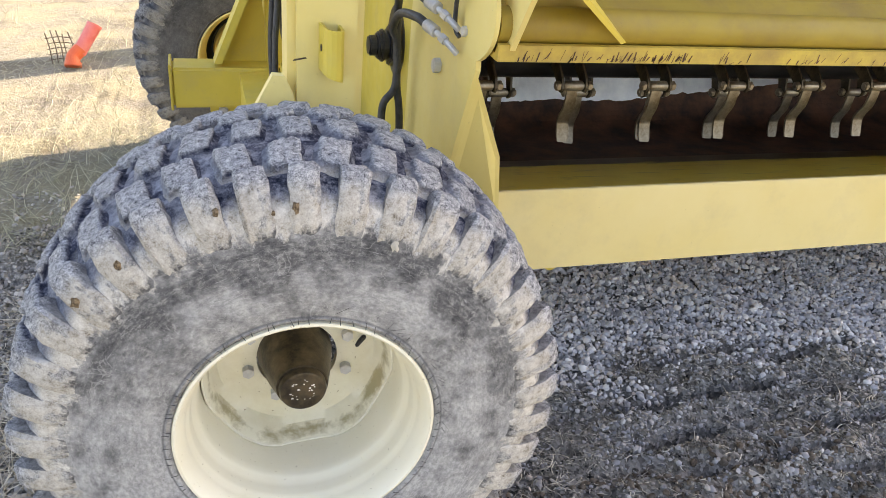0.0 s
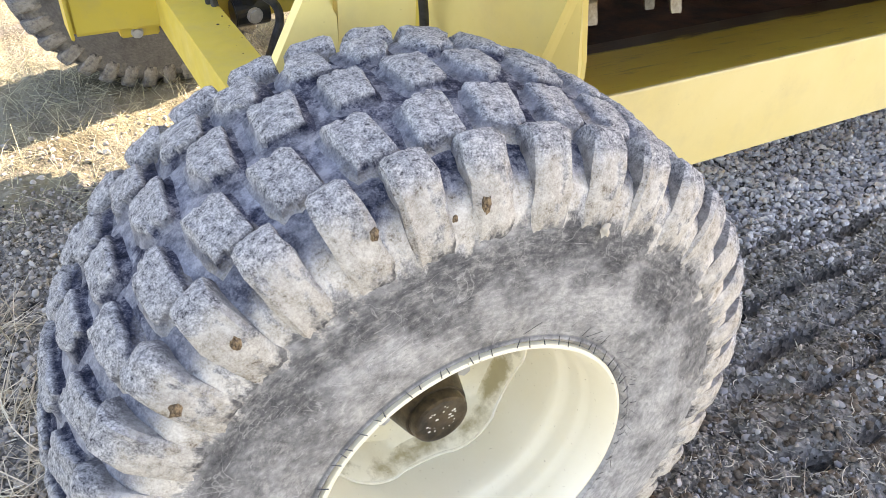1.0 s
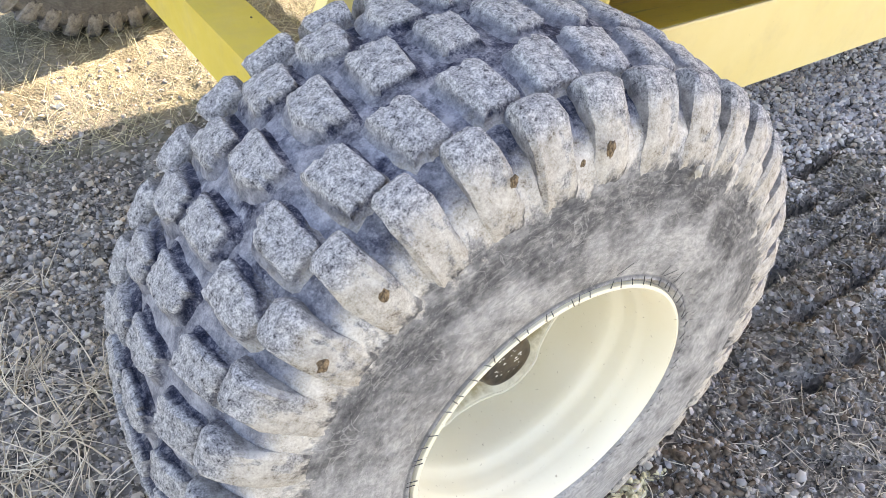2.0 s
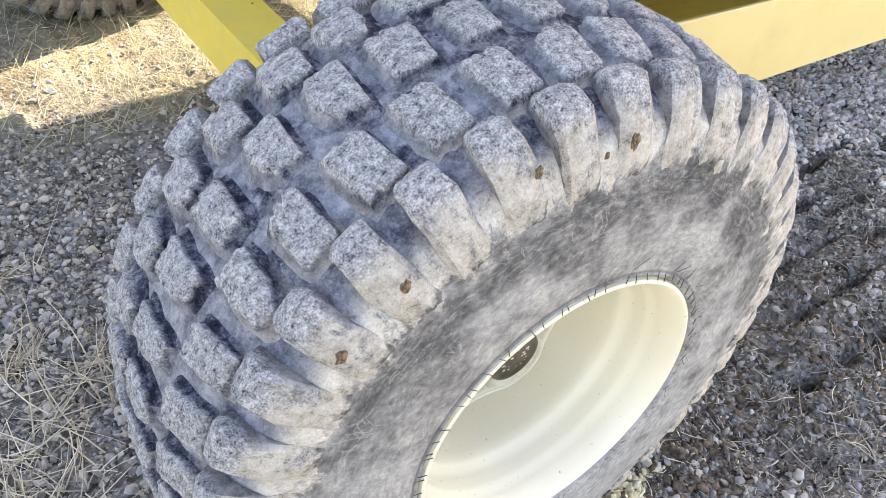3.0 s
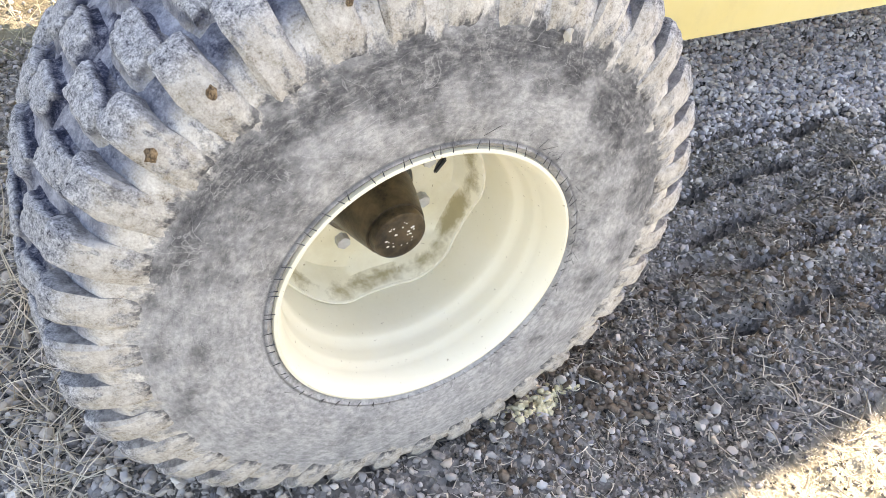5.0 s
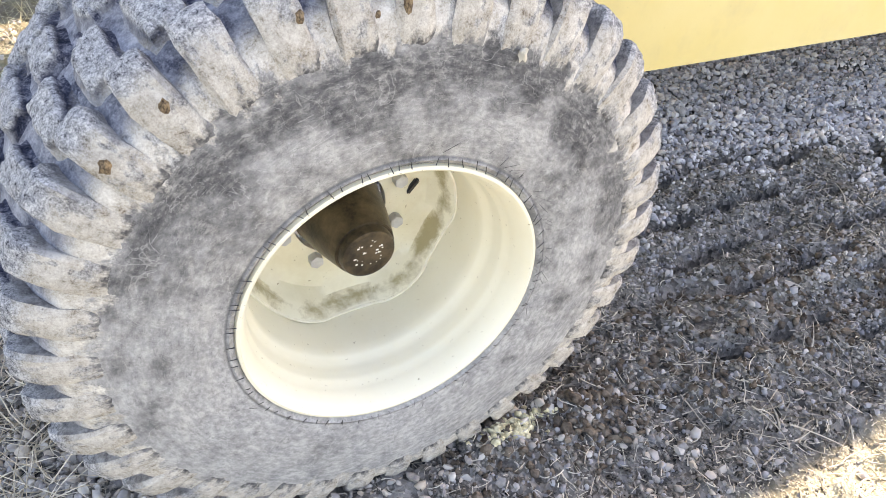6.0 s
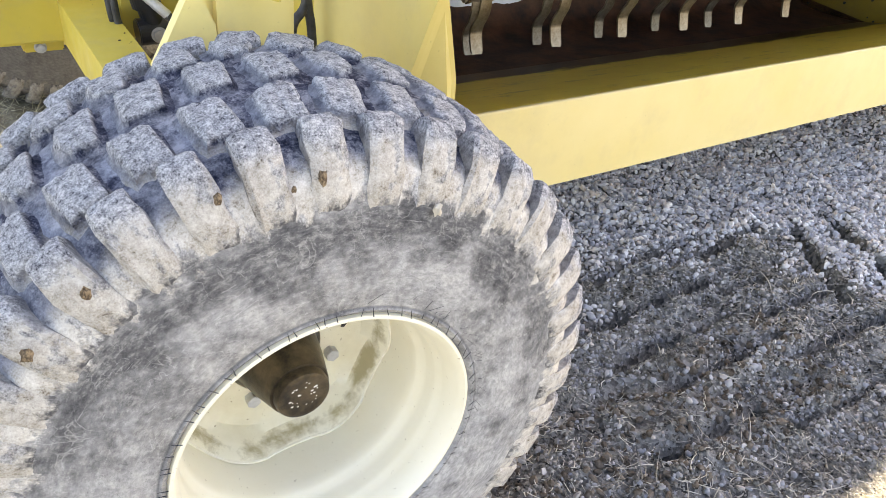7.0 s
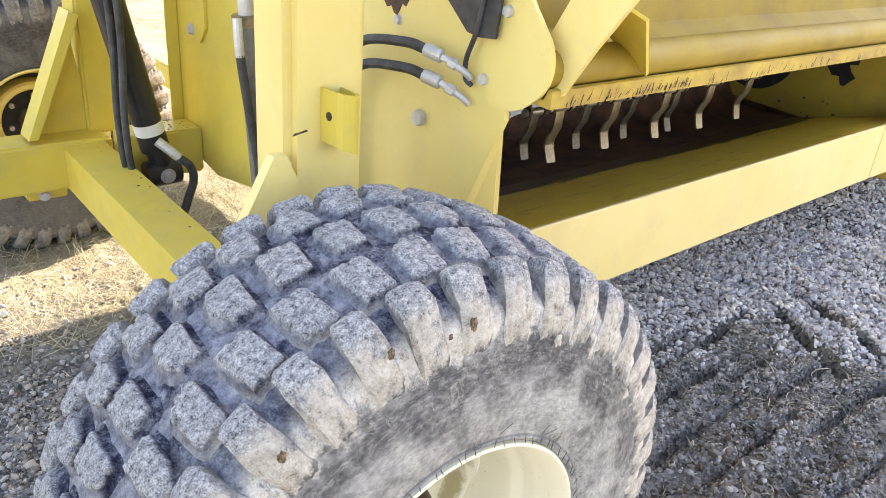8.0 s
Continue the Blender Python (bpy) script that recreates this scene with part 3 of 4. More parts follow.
tagged(stalks(x, y, 0.006 + 0.040 * rng.random(n) ** 2, rng.uniform(0.0007, 0.0024, n), rng.uniform(0.0, 0.25, n), 0.9, CHAFF, "chaff_and_twigs"), "grey-brown chaff and broken twigs", "plant litter")
cx, cy = rng.uniform(0.9, 2.3, 16), rng.uniform(1.0, 2.1, 16)
cx[:4], cy[:4] = rng.uniform(0.9, 1.5, 4), rng.uniform(0.95, 1.2, 4)
pick = rng.integers(0, 16, 190)
x, y = cx[pick] + rng.normal(0, 0.09, 190), cy[pick] + rng.normal(0, 0.07, 190)
lie = rng.uniform(-0.9, 0.5, 16)[pick] + rng.normal(0, 0.7, 190)
tagged(stalks(x, y, 0.03 + 0.12 * rng.random(190) ** 1.6, rng.uniform(0.0012, 0.0032, 190), rng.uniform(0.0, 0.10, 190), 0.75, DULL, "straw_stems", lie), "long weathered straw stems on driven soil", "straw")
# a mat of straw and dust, coloured pale where the sun reaches the ground before the wheel
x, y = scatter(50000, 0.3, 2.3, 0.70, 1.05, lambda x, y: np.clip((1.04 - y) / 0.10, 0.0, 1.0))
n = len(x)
tagged(stalks(x, y, 0.004 + 0.016 * rng.random(n) ** 3, rng.uniform(0.0010, 0.0026, n), rng.uniform(0.0, 0.08, n), 0.8, PALE_STRAW, "straw_mat"), "fine straw chaff, coloured pale for the sunlight", "straw")

# dry grass: tufts by the wheel, stubble and flattened grass in the open behind
tx, ty = rng.uniform(-0.75, -0.36, 26), rng.uniform(1.5, 2.9, 26)
pick = rng.integers(0, 26, 620)
x, y = tx[pick] + rng.normal(0, 0.035, 620), ty[pick] + rng.normal(0, 0.035, 620)
tagged(stalks(x, y, rng.uniform(0.06, 0.24, 620), rng.uniform(0.0011, 0.0028, 620), rng.uniform(0.05, 0.9, 620), 0.6, STRAW, "dry_grass_tufts"), "dry straw-coloured grass tufts beside the tyre", "grass")
x, y = scatter(46000, -3.6, 1.9, 3.45, 9.0, lambda x, y: (0.02 + 1.25 * np.clip(value_noise(x, y + 5, 0.5) - 0.25 * (y > 5.0), 0, 1)) * np.clip(1.25 - (y - 3.5) / 4, 0.25, 1))
n = len(x)
tagged(stalks(x, y, rng.uniform(0.04, 0.17, n), rng.uniform(0.0010, 0.0022, n), rng.uniform(0.05, 1.1, n), 0.6, GRASS, "dry_grass"), "bleached dry grass and stubble in sunlight", "grass")

# ---- the machine ----
LEAN = Matrix.Translation((0.35, 0, 0)) @ Matrix.Rotation(radians(3.0), 4, "Y")     # it leans three degrees
BACK = LEAN.inverted()
machine = thing("towed_flail_machine", LEAN, "faded yellow towed flail machine on dusty tyres, standing on gravel", "farm machine")


def at(x, y, z):
    """A place in the world, in the machine's own axes."""
    return BACK @ Vector((x, y, z))


def yz(x, outline, thick):
    return prism([(x, y, z) for y, z in outline], (thick, 0, 0), 0.002)


def along_x(outline, x0, x1, w=0.0):
    return prism([(x0, y, z) for y, z in outline], (x1 - x0, 0, 0), w)


# -- tyres and rims
WALL = [(0.262, -0.232), (0.272, -0.246), (0.284, -0.258), (0.290, -0.2635), (0.296, -0.2605), (0.303, -0.262), (0.325, -0.2645), (0.36, -0.2655), (0.40, -0.2635), (0.435, -0.259),
        (0.465, -0.2555), (0.494, -0.2500), (0.523, -0.2420), (0.542, -0.223), (0.5535, -0.203), (0.5600, -0.186), (0.568, -0.160), (0.580, -0.120), (0.590, -0.065), (0.592, 0.0)]


def tyre_mesh():
    prof = WALL + [(r, -y) for r, y in WALL[-2::-1]]

    def worn(k, r, y, a):
        v = Vector((r * math.sin(a), y, r * math.cos(a)))
        d = 0.0035 * noise.noise(v * 9) + 0.0018 * noise.noise(v * 31)
        return (r + d, y + (d if y > 0 else -d) * 0.6) if r > 0.31 else (r, y)
    return finish(lathe(prof, 216, wave=worn), "tyre", TYRE, True)


def crown(y):
    """Radius of the tread's face at y."""
    return 0.6125 - (0.040 if y < 0 else 0.018) * (abs(y) / 0.2) ** 2.3


def block_mesh(y0, y1, half, seed):
    """A worn tread block: an uneven many-cornered face, chipped along its edge, on flanks that spread into the groove's floor."""
    bm = bmesh.new()
    r1 = random.Random(seed * 7 + 1)
    off = Vector((seed * 3.1, seed * 1.7, seed))
    ym, yh = (y0 + y1) / 2, (y1 - y0) / 2
    skew, n, rings = r1.uniform(-0.16, 0.16), 36, 6
    cut = [(r1.uniform(0, 6.28), r1.uniform(0.92, 1.12)) for _ in range(3)]
    nick = [(r1.uniform(0, 6.28), r1.uniform(0.10, 0.26), r1.uniform(0.10, 0.22)) for _ in range(3)]

    def reach(t):
        """How far the face's outline lies from its middle, towards t, in half widths."""
        c, d = math.cos(t), math.sin(t)
        out = 1 / max(abs(c + skew * d), abs(d - 0.5 * skew * c))
        for way, far in cut:
            lean = math.cos(t - way)
            if lean > 0.3:
                out = min(out, far / lean)
        for way, wide, deep in nick:
            gap = abs((t - way + math.pi) % (2 * math.pi) - math.pi)
            out -= deep * max(0.0, 1 - gap / wide) ** 0.7
        return out

    def put(u, v, drop, edge):
        p = Vector((u * 1.7, v * 1.7, 0)) + off
        chip, fine = noise.noise(p), noise.noise(p * 3.1 + Vector((0, 0, 3)))
        y = ym + yh * v
        a = radians(half) * u
        r = crown(y) - drop + (0.0030 * chip + 0.0022 * fine - 0.0035 * edge * (0.4 + abs(fine)) if drop < 0.004 else 0.0012 * fine)
        return bm.verts.new((r * math.sin(a), y, r * math.cos(a)))
    top = put(0, 0, 0, 0)
    last = None
    sides = [(k / rings, 0.0) for k in range(1, rings)] + [(1.0, 0.0010), (1.03, 0.0050), (1.065, 0.0110), (1.11, 0.0155), (1.27, 0.0190), (1.60, 0.0260)]
    for scale, drop in sides:
        ring = []
        for k in range(n):
            t = 2 * math.pi * k / n
            f = reach(t)
            if drop > 0.015:
                f = f * 0.55 + 0.45 * (1.04 + 0.12 * math.cos(4 * t + math.pi))
            rough = 1 + (0.05 * noise.noise(Vector((math.cos(t) * 3, math.sin(t) * 3, drop * 60)) + off) if 0 < drop < 0.02 else 0)
            lean = 1 + 0.22 * max(0.0, -math.cos(t)) * min(1.0, drop / 0.016) if drop > 0.003 else 1.0
            ring.append(put(f * scale * rough * lean * math.cos(t), f * scale * rough * math.sin(t), drop, 1.0 if scale == 1.0 else 0.0))
        for k in range(n):
            q = (k + 1) % n
            bm.faces.new((top, ring[k], ring[q]) if last is None else (last[k], ring[k], ring[q], last[q]))
        last = ring
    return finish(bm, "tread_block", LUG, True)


SHOULDER = [(0.556, -0.164), (0.588, -0.174), (0.5955, -0.190), (0.5945, -0.208), (0.580, -0.2250), (0.556, -0.2390), (0.527, -0.2485), (0.500, -0.2535), (0.480, -0.2550), (0.462, -0.2525)]


def shoulder_mesh(side, half, seed):
    """A shoulder block: a rounded head that runs down the wall as a buttress."""
    bm = bmesh.new()
    off = Vector((seed * 2.3, seed, 5))
    nu = 9
    rows = []
    for k, (r, y) in enumerate(SHOULDER):
        r, y = (r, y) if side < 0 else (r - 0.001, y * 1.02)
        row = []
        for i in range(nu):
            u = 2 * i / (nu - 1) - 1
            n1 = noise.noise(Vector((u * 2, k * 0.5, 0)) + off)
            n2 = noise.noise(Vector((u * 5, k * 1.1, 4)) + off)
            edge = abs(u) ** 16
            wide = half * (0.86 + 0.052 * min(k, 8)) if k > 1 else half * (0.72 + 0.1 * k)
            a = radians(wide * u * (1 + 0.10 * n1) + (0.5 * n2 if abs(u) > 0.9 else 0))
            out = 0.0030 * n1 + 0.0016 * n2 - 0.006 * edge
            row.append(bm.verts.new(((r + out * (0.8 if k < 6 else 0.3)) * math.sin(a), side * -(y - out * (0.2 if k < 4 else 0.8)), (r + out * (0.8 if k < 6 else 0.3)) * math.cos(a))))
        rows.append(row)
    for a, b in zip(rows, rows[1:]):
        for i in range(nu - 1):
            bm.faces.new((a[i], a[i + 1], b[i + 1], b[i]))
    for i in (0, nu - 1):
        low = [bm.verts.new((r[i].co.x * 0.95, r[i].co.y * 0.90, r[i].co.z * 0.95)) for r in rows]
        for k in range(len(rows) - 1):
            bm.faces.new((rows[k][i], rows[k + 1][i], low[k + 1], low[k]))
    return finish(bm, "shoulder_block", LUG, True)


PITCH = 360 / 37
TYRE_MESH = tyre_mesh()
ROWS = [(-0.162, -0.077, 2.80, -0.4, [block_mesh(-0.162, -0.077, 2.80, s) for s in range(1, 6)]),
        (-0.045, 0.048, 2.80, 2.9, [block_mesh(-0.045, 0.048, 2.80, s) for s in range(6, 11)]),
        (0.070, 0.153, 2.80, 0.4, [block_mesh(0.070, 0.153, 2.80, s) for s in range(11, 16)])]
NEAR_SHOULDERS = [shoulder_mesh(-1, 2.75, s) for s in range(5)]
FAR_SHOULDERS = [shoulder_mesh(1, 3.6, s) for s in range(5, 9)]


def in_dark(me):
    """The same mesh in the darker rubber, its shade put into the colour."""
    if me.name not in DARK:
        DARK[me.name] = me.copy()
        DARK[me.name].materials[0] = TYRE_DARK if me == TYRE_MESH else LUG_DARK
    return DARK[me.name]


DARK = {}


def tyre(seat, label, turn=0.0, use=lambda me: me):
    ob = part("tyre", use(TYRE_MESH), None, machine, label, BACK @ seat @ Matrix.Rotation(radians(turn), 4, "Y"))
    vary = random.Random(21)
    for k in range(37):
        for y0, y1, half, start, meshes in ROWS:
            mid = Matrix.Translation((0, (y0 + y1) / 2, 0.6))
            odd = mid @ Matrix.Rotation(radians(vary.uniform(-4.5, 4.5)), 4, "Z") @ Matrix.Diagonal((vary.uniform(0.93, 1.08), vary.uniform(0.94, 1.06), 1, 1)) @ mid.inverted()
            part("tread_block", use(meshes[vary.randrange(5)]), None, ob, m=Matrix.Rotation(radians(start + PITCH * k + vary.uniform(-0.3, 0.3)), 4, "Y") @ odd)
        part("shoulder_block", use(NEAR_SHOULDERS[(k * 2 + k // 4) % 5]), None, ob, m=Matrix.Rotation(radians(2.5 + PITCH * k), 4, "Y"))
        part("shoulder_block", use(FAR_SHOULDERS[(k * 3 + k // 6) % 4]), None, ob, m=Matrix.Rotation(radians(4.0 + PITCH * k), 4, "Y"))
    return ob


CENTRE = Vector((0.178, 1.676, 0.560))
SEAT = Matrix.Translation(CENTRE) @ Matrix.Rotation(radians(-2.4), 4, "Z") @ Matrix.Rotation(radians(-1.5), 4, "X") @ Matrix.Diagonal((1.02, 1, 1.02, 1))     # toed and cambered a little
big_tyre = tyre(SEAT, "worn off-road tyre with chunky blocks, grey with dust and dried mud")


def spew_hairs():
    """Fine rubber hairs straddling the bead, thin radial marks on the wall beyond."""
    bm = bmesh.new()
    r0 = random.Random(3)

    def bar(p, q, w):
        p, q = Vector(p), Vector(q)
        s = (q - p).cross(Vector((0, 1, 0))).normalized() * w
        up = Vector((0, -w * 1.4, 0))
        a, b = [bm.verts.new(p + d) for d in (s, -s, up)], [bm.verts.new(q + d) for d in (s * 0.6, -s * 0.6, up * 0.6)]
        for k in range(3):
            bm.faces.new((a[k], a[(k + 1) % 3], b[(k + 1) % 3], b[k]))
        bm.faces.new(a[::-1])
        bm.faces.new(b)
    for k in range(74):
        a = 2 * math.pi * (k + r0.uniform(-0.45, 0.45)) / 74
        slant = r0.gauss(0.10, 0.10)
        near, far_ = 0.285 - r0.uniform(0.0, 0.006), 0.292 + r0.uniform(0.0, 0.006)
        bar((near * math.sin(a + 0.10 * slant), -0.2655 - r0.uniform(0, 0.002), near * math.cos(a + 0.10 * slant)), (far_ * math.sin(a), -0.2642, far_ * math.cos(a)), 0.0010)
    for k in range(26):
        a = r0.uniform(0.5, 2.2) if k % 4 else r0.uniform(0, 6.28)
        r, n, t = r0.uniform(0.299, 0.305), r0.choice((0.008, 0.012, 0.02, 0.04)), r0.gauss(0.05, 0.03)
        bar((r * math.sin(a), -0.2615, r * math.cos(a)), ((r + n) * math.sin(a + t), -0.2640, (r + n) * math.cos(a + t)), 0.0006)
    return bm


part("rubber_hairs", spew_hairs(), BLACK, big_tyre, "fine black moulding hairs round the bead")["kind"] = "stuff"

def stained_cream():
    """Cream paint with brown run-off dried along the disc's edge, and browner towards the wheel's back."""
    m, nt, b = material("stained_cream_paint", 0.4)
    o, r, a, y = wheel_coords(nt)
    base = mix(nt, ramp(nt, noise_tex(nt, o, 5.0), (0.3, (0.0,)), (0.7, (1.0,))), (0.805, 0.765, 0.63), (0.76, 0.71, 0.55))
    run = noise_tex(nt, o, 17.0, 6, 0.7)
    ring = maths(nt, "MULTIPLY_ADD", maths(nt, "ABSOLUTE", maths(nt, "SUBTRACT", r, 0.2165)), -100.0, 0.95)
    deep = maths(nt, "MULTIPLY_ADD", y, 14.0, 0.62)
    wet = maths(nt, "ADD", maths(nt, "MINIMUM", ring, deep), maths(nt, "MULTIPLY_ADD", run, 2.4, -1.2))
    base = mix(nt, maths(nt, "MULTIPLY", ramp(nt, wet, (0.15, (0.0,)), (0.75, (1.0,))), 0.85), base, (0.28, 0.225, 0.105))
    inner_tone = maths(nt, "ADD", maths(nt, "MULTIPLY_ADD", y, 5.0, 0.35), maths(nt, "MULTIPLY_ADD", run, 1.8, -0.9))
    base = mix(nt, maths(nt, "MULTIPLY", ramp(nt, inner_tone, (0.2, (0.0,)), (0.9, (1.0,))), 0.35), base, (0.52, 0.44, 0.26))
    speck = ramp(nt, noise_tex(nt, o, 120.0, 2), (0.70, (0.0,)), (0.74, (0.6,)))
    nt.links.new(mix(nt, speck, base, (0.25, 0.18, 0.09)), b.inputs["Base Color"])
    bump(nt, b, noise_tex(nt, o, 70.0, 3), 0.0005, 0.5)
    return m


STAINED = stained_cream()
BEAD = plain("cream_weld", (0.74, 0.69, 0.54), (0.84, 0.80, 0.68), 0.45, 0.0, 60.0, 0.0006)
RIM = [(0.277, -0.246), (0.2795, -0.254), (0.278, -0.261), (0.2725, -0.2625), (0.268, -0.258), (0.262, -0.243), (0.2565, -0.229), (0.2535, -0.214), (0.2525, -0.205),
       (0.2475, -0.196), (0.2455, -0.186), (0.2440, -0.166), (0.2420, -0.154), (0.2350, -0.143), (0.2318, -0.134), (0.2305, -0.118), (0.2295, -0.06), (0.229, 0.0), (0.228, 0.10), (0.25, 0.16), (0.262, 0.235), (0.277, 0.255),
       (0.283, 0.255), (0.268, 0.23), (0.257, 0.165), (0.236, 0.10), (0.236, -0.11), (0.246, -0.14), (0.256, -0.16), (0.260, -0.22), (0.268, -0.240)]
rim = part("wheel_rim", lathe(RIM, 128, closed=True), STAINED, machine, "cream painted deep steel wheel rim with rust stains", BACK @ SEAT, True)


HUB_AT = CENTRE + Vector((-0.003, 0.003, 0.010))


def disc_wave(k, r, y, a):
    s = math.cos(6 * (a - radians(148)))
    w = -0.012 * math.copysign(abs(s) ** 0.7, s) + 0.006 * math.cos(a - radians(80)) if 5 <= k <= 8 else 0.0
    return r - max(0, -w) * 0.25, y + w


DISC = [(0.098, 0.052), (0.098, 0.030), (0.146, 0.030), (0.156, 0.036), (0.192, 0.034), (0.2090, 0.020), (0.2190, -0.020), (0.2245, -0.0290), (0.2292, -0.025), (0.2265, 0.010), (0.213, 0.044), (0.165, 0.050)]
disc = part("wheel_disc", lathe(DISC, 144, closed=True, wave=disc_wave), STAINED, rim, "cream wheel disc with wavy welded edge", None, True)


def bead_wave(k, r, y, a):
    r2, y2 = disc_wave(7, 0.2275, -0.0300, a)
    jag = 0.0010 * noise.noise(Vector((math.sin(a) * 9, math.cos(a) * 9, 0)))
    return r2 + r + jag, y2 + y + jag


part("weld_bead", lathe([(0.0032 * math.cos(t), 0.0032 * math.sin(t)) for t in (0, 1.05, 2.09, 3.14, 4.19, 5.24)], 144, closed=True, wave=bead_wave), BEAD, rim, "thin cream weld bead along the disc's wavy edge", None, True)
for k in range(8):
    a = radians(72 + 45.5 * k)
    c, s = math.sin(a), math.cos(a)
    part("wheel_bolt", rod((0.128 * c + 0.003, 0.038, 0.128 * s + 0.013), (0.128 * c + 0.003, 0.010, 0.128 * s + 0.013), 0.0150, n=6, w=0.001), ZINC, rim, "grey hexagon wheel bolt")
part("vent_slot", box(-0.006, 0.006, -0.003, 0.008, -0.019, 0.019, 0.003), BLACK, rim, "dark slot in the wheel disc", Matrix.Translation((0.158, 0.030, 0.022)) @ Matrix.Rotation(radians(40), 4, "Y"))
part("vent_slot", box(-0.008, 0.008, -0.009, 0.009, -0.016, 0.016, 0.003), BLACK, rim, "dark slot at the end of the weld", Matrix.Translation((0.2275, 0.004, 0.015)) @ Matrix.Rotation(radians(0), 4, "Y") @ Matrix.Rotation(radians(35), 4, "X"))
HUB = [(0.0, 0.09), (0.090, 0.09), (0.093, 0.030), (0.089, 0.010), (0.078, -0.045), (0.065, -0.092), (0.061, -0.106), (0.0, -0.106)]
hub = part("wheel_hub", lathe(HUB, 64), GREASE, machine, "dark greasy tapered hub", BACK @ Matrix.Translation(HUB_AT), True)
CAP = [(0.0, -0.100), (0.0555, -0.100), (0.0560, -0.119), (0.053, -0.1255), (0.048, -0.1275), (0.044, -0.1265), (0.0, -0.1285)]
part("hub_cap", lathe(CAP, 48), GREASE, hub, "dark round cap spotted with paint flecks", None, True)
r0 = random.Random(8)
flecks = bmesh.new()
for k in range(26):
    a, r = r0.uniform(0, 6.28), 0.036 * math.sqrt(r0.random())
    p = Vector((r * math.cos(a), -0.1276, r * math.sin(a)))
    bmesh.ops.create_circle(flecks, cap_ends=True, segments=7, radius=r0.uniform(0.0012, 0.0036), matrix=Matrix.Translation(p + Vector((0, -0.0012, 0))) @ Matrix.Rotation(radians(90), 4, "X") @ Matrix.Diagonal((1, r0.uniform(0.5, 1), 1, 1)))
part("paint_flecks", flecks, LABEL, hub, "pale paint flecks")["kind"] = "stuff"

# -- main post and its bracket
part("post", box(-0.172, 0.027, 2.10, 2.26, 0.42, 2.30, 0.022, 4), PALE, machine, "upright yellow box-section post")
foot = [at(0.198, 2.085, 1.168), at(0.228, 2.085, 1.165), at(0.250, 2.085, 1.110), at(0.240, 2.085, 0.70), at(0.02, 2.085, 0.70), at(0.108, 2.085, 1.02)]
part("post_gusset", prism(foot, (0, 0.03, 0), 0.004), PALE, machine)
plan = [(-0.094, 2.099), (-0.090, 2.042), (-0.084, 2.025), (-0.074, 2.016), (-0.062, 2.013), (-0.050, 2.018), (-0.041, 2.030), (-0.038, 2.045), (-0.038, 2.099)]
inner = [(-0.046, 2.099), (-0.046, 2.047), (-0.049, 2.034), (-0.055, 2.026), (-0.062, 2.022), (-0.070, 2.024), (-0.077, 2.031), (-0.082, 2.044), (-0.086, 2.099)]
bm = prism([(x, y, 1.166 - 0.35 * (x + 0.066)) for x, y in plan + inner], (0, 0, 0.122), 0.0)
for v in bm.verts:
    if v.co.z > 1.24:
        v.co.z = 1.289 - 0.12 * (v.co.x + 0.066)
clip = part("bracket", bm, YELLOW, machine, "bent plate bracket welded to the post")
part("pin_hole", rod((-0.0935, 2.068, 1.236), (-0.088, 2.068, 1.236), 0.0095), BLACK, clip, "dark pin hole")
part("scrape", prism([(-0.160, 2.0992, 1.192), (-0.124, 2.0992, 1.199), (-0.127, 2.0992, 1.203), (-0.156, 2.0992, 1.197)], (0, 0.003, 0), 0), GREASE, machine, "dark scrape in the paint")

# -- side plates
front_side = [(1.908, 1.258), (1.904, 1.225), (2.045, 0.895), (2.10, 0.80), (2.53, 0.80), (2.53, 2.198), (1.99, 2.198), (1.95, 1.75), (1.96, 1.48), (1.995, 1.36), (1.96, 1.285)]
side = part("side_plate", yz(0.268, front_side, 0.014), PALE, machine, "bolted yellow side plate")
flange = [(0.268, 1.904, 1.232), (0.272, 2.045, 0.895), (0.276, 2.075, 0.70), (0.460, 2.070, 0.70), (0.424, 2.040, 0.935)]
part("side_flange", prism(flange, (0.0, 0.012, 0), 0.002), PALE, machine)
rear_side = [(2.50, 0.78), (3.10, 0.640), (3.47, 0.580), (3.60, 0.600), (3.79, 0.72), (3.79, 2.20), (2.50, 2.20)]
part("rear_side_plate", yz(0.286, rear_side, 0.014), YELLOW, machine, "yellow rear side plate")
bolt((0.268, 2.197, 1.158), (-1, 0, 0), 0.0225, 0.020, machine, washer=False)
bolt((0.268, 2.314, 1.382), (-1, 0, 0), 0.011, 0.010, machine)
tear = smooth_line([(0, 1.958, 1.262), (0, 1.924, 1.254), (0, 1.880, 1.257), (0, 1.842, 1.273), (0, 1.795, 1.312), (0, 1.775, 1.361), (0, 1.785, 1.415), (0, 1.821, 1.460), (0, 1.858, 1.51), (0, 1.87, 1.60)], 4)
tear = [(v.y, v.z) for v in tear] + [(1.93, 1.60), (1.945, 1.49), (1.993, 1.352)]
swing = part("hinge_plate", yz(0.256, tear, 0.011), PALE, machine, "rounded yellow hinge plate with two bolts")
for y, z in ((1.968, 1.308), (1.912, 1.465)):
    part("bolt", rod((0.256, y, z), (0.244, y, z), 0.014, n=6, w=0.001), ZINC, swing)
arm = [(1.800, 1.290), (1.785, 1.298), (1.708, 1.420), (1.630, 1.529), (1.555, 1.64), (1.72, 1.64), (1.788, 1.506), (1.835, 1.42), (1.842, 1.33)]
part("lift_arm", yz(0.300, arm, 0.014), PALE, machine, "flat yellow lift arm")
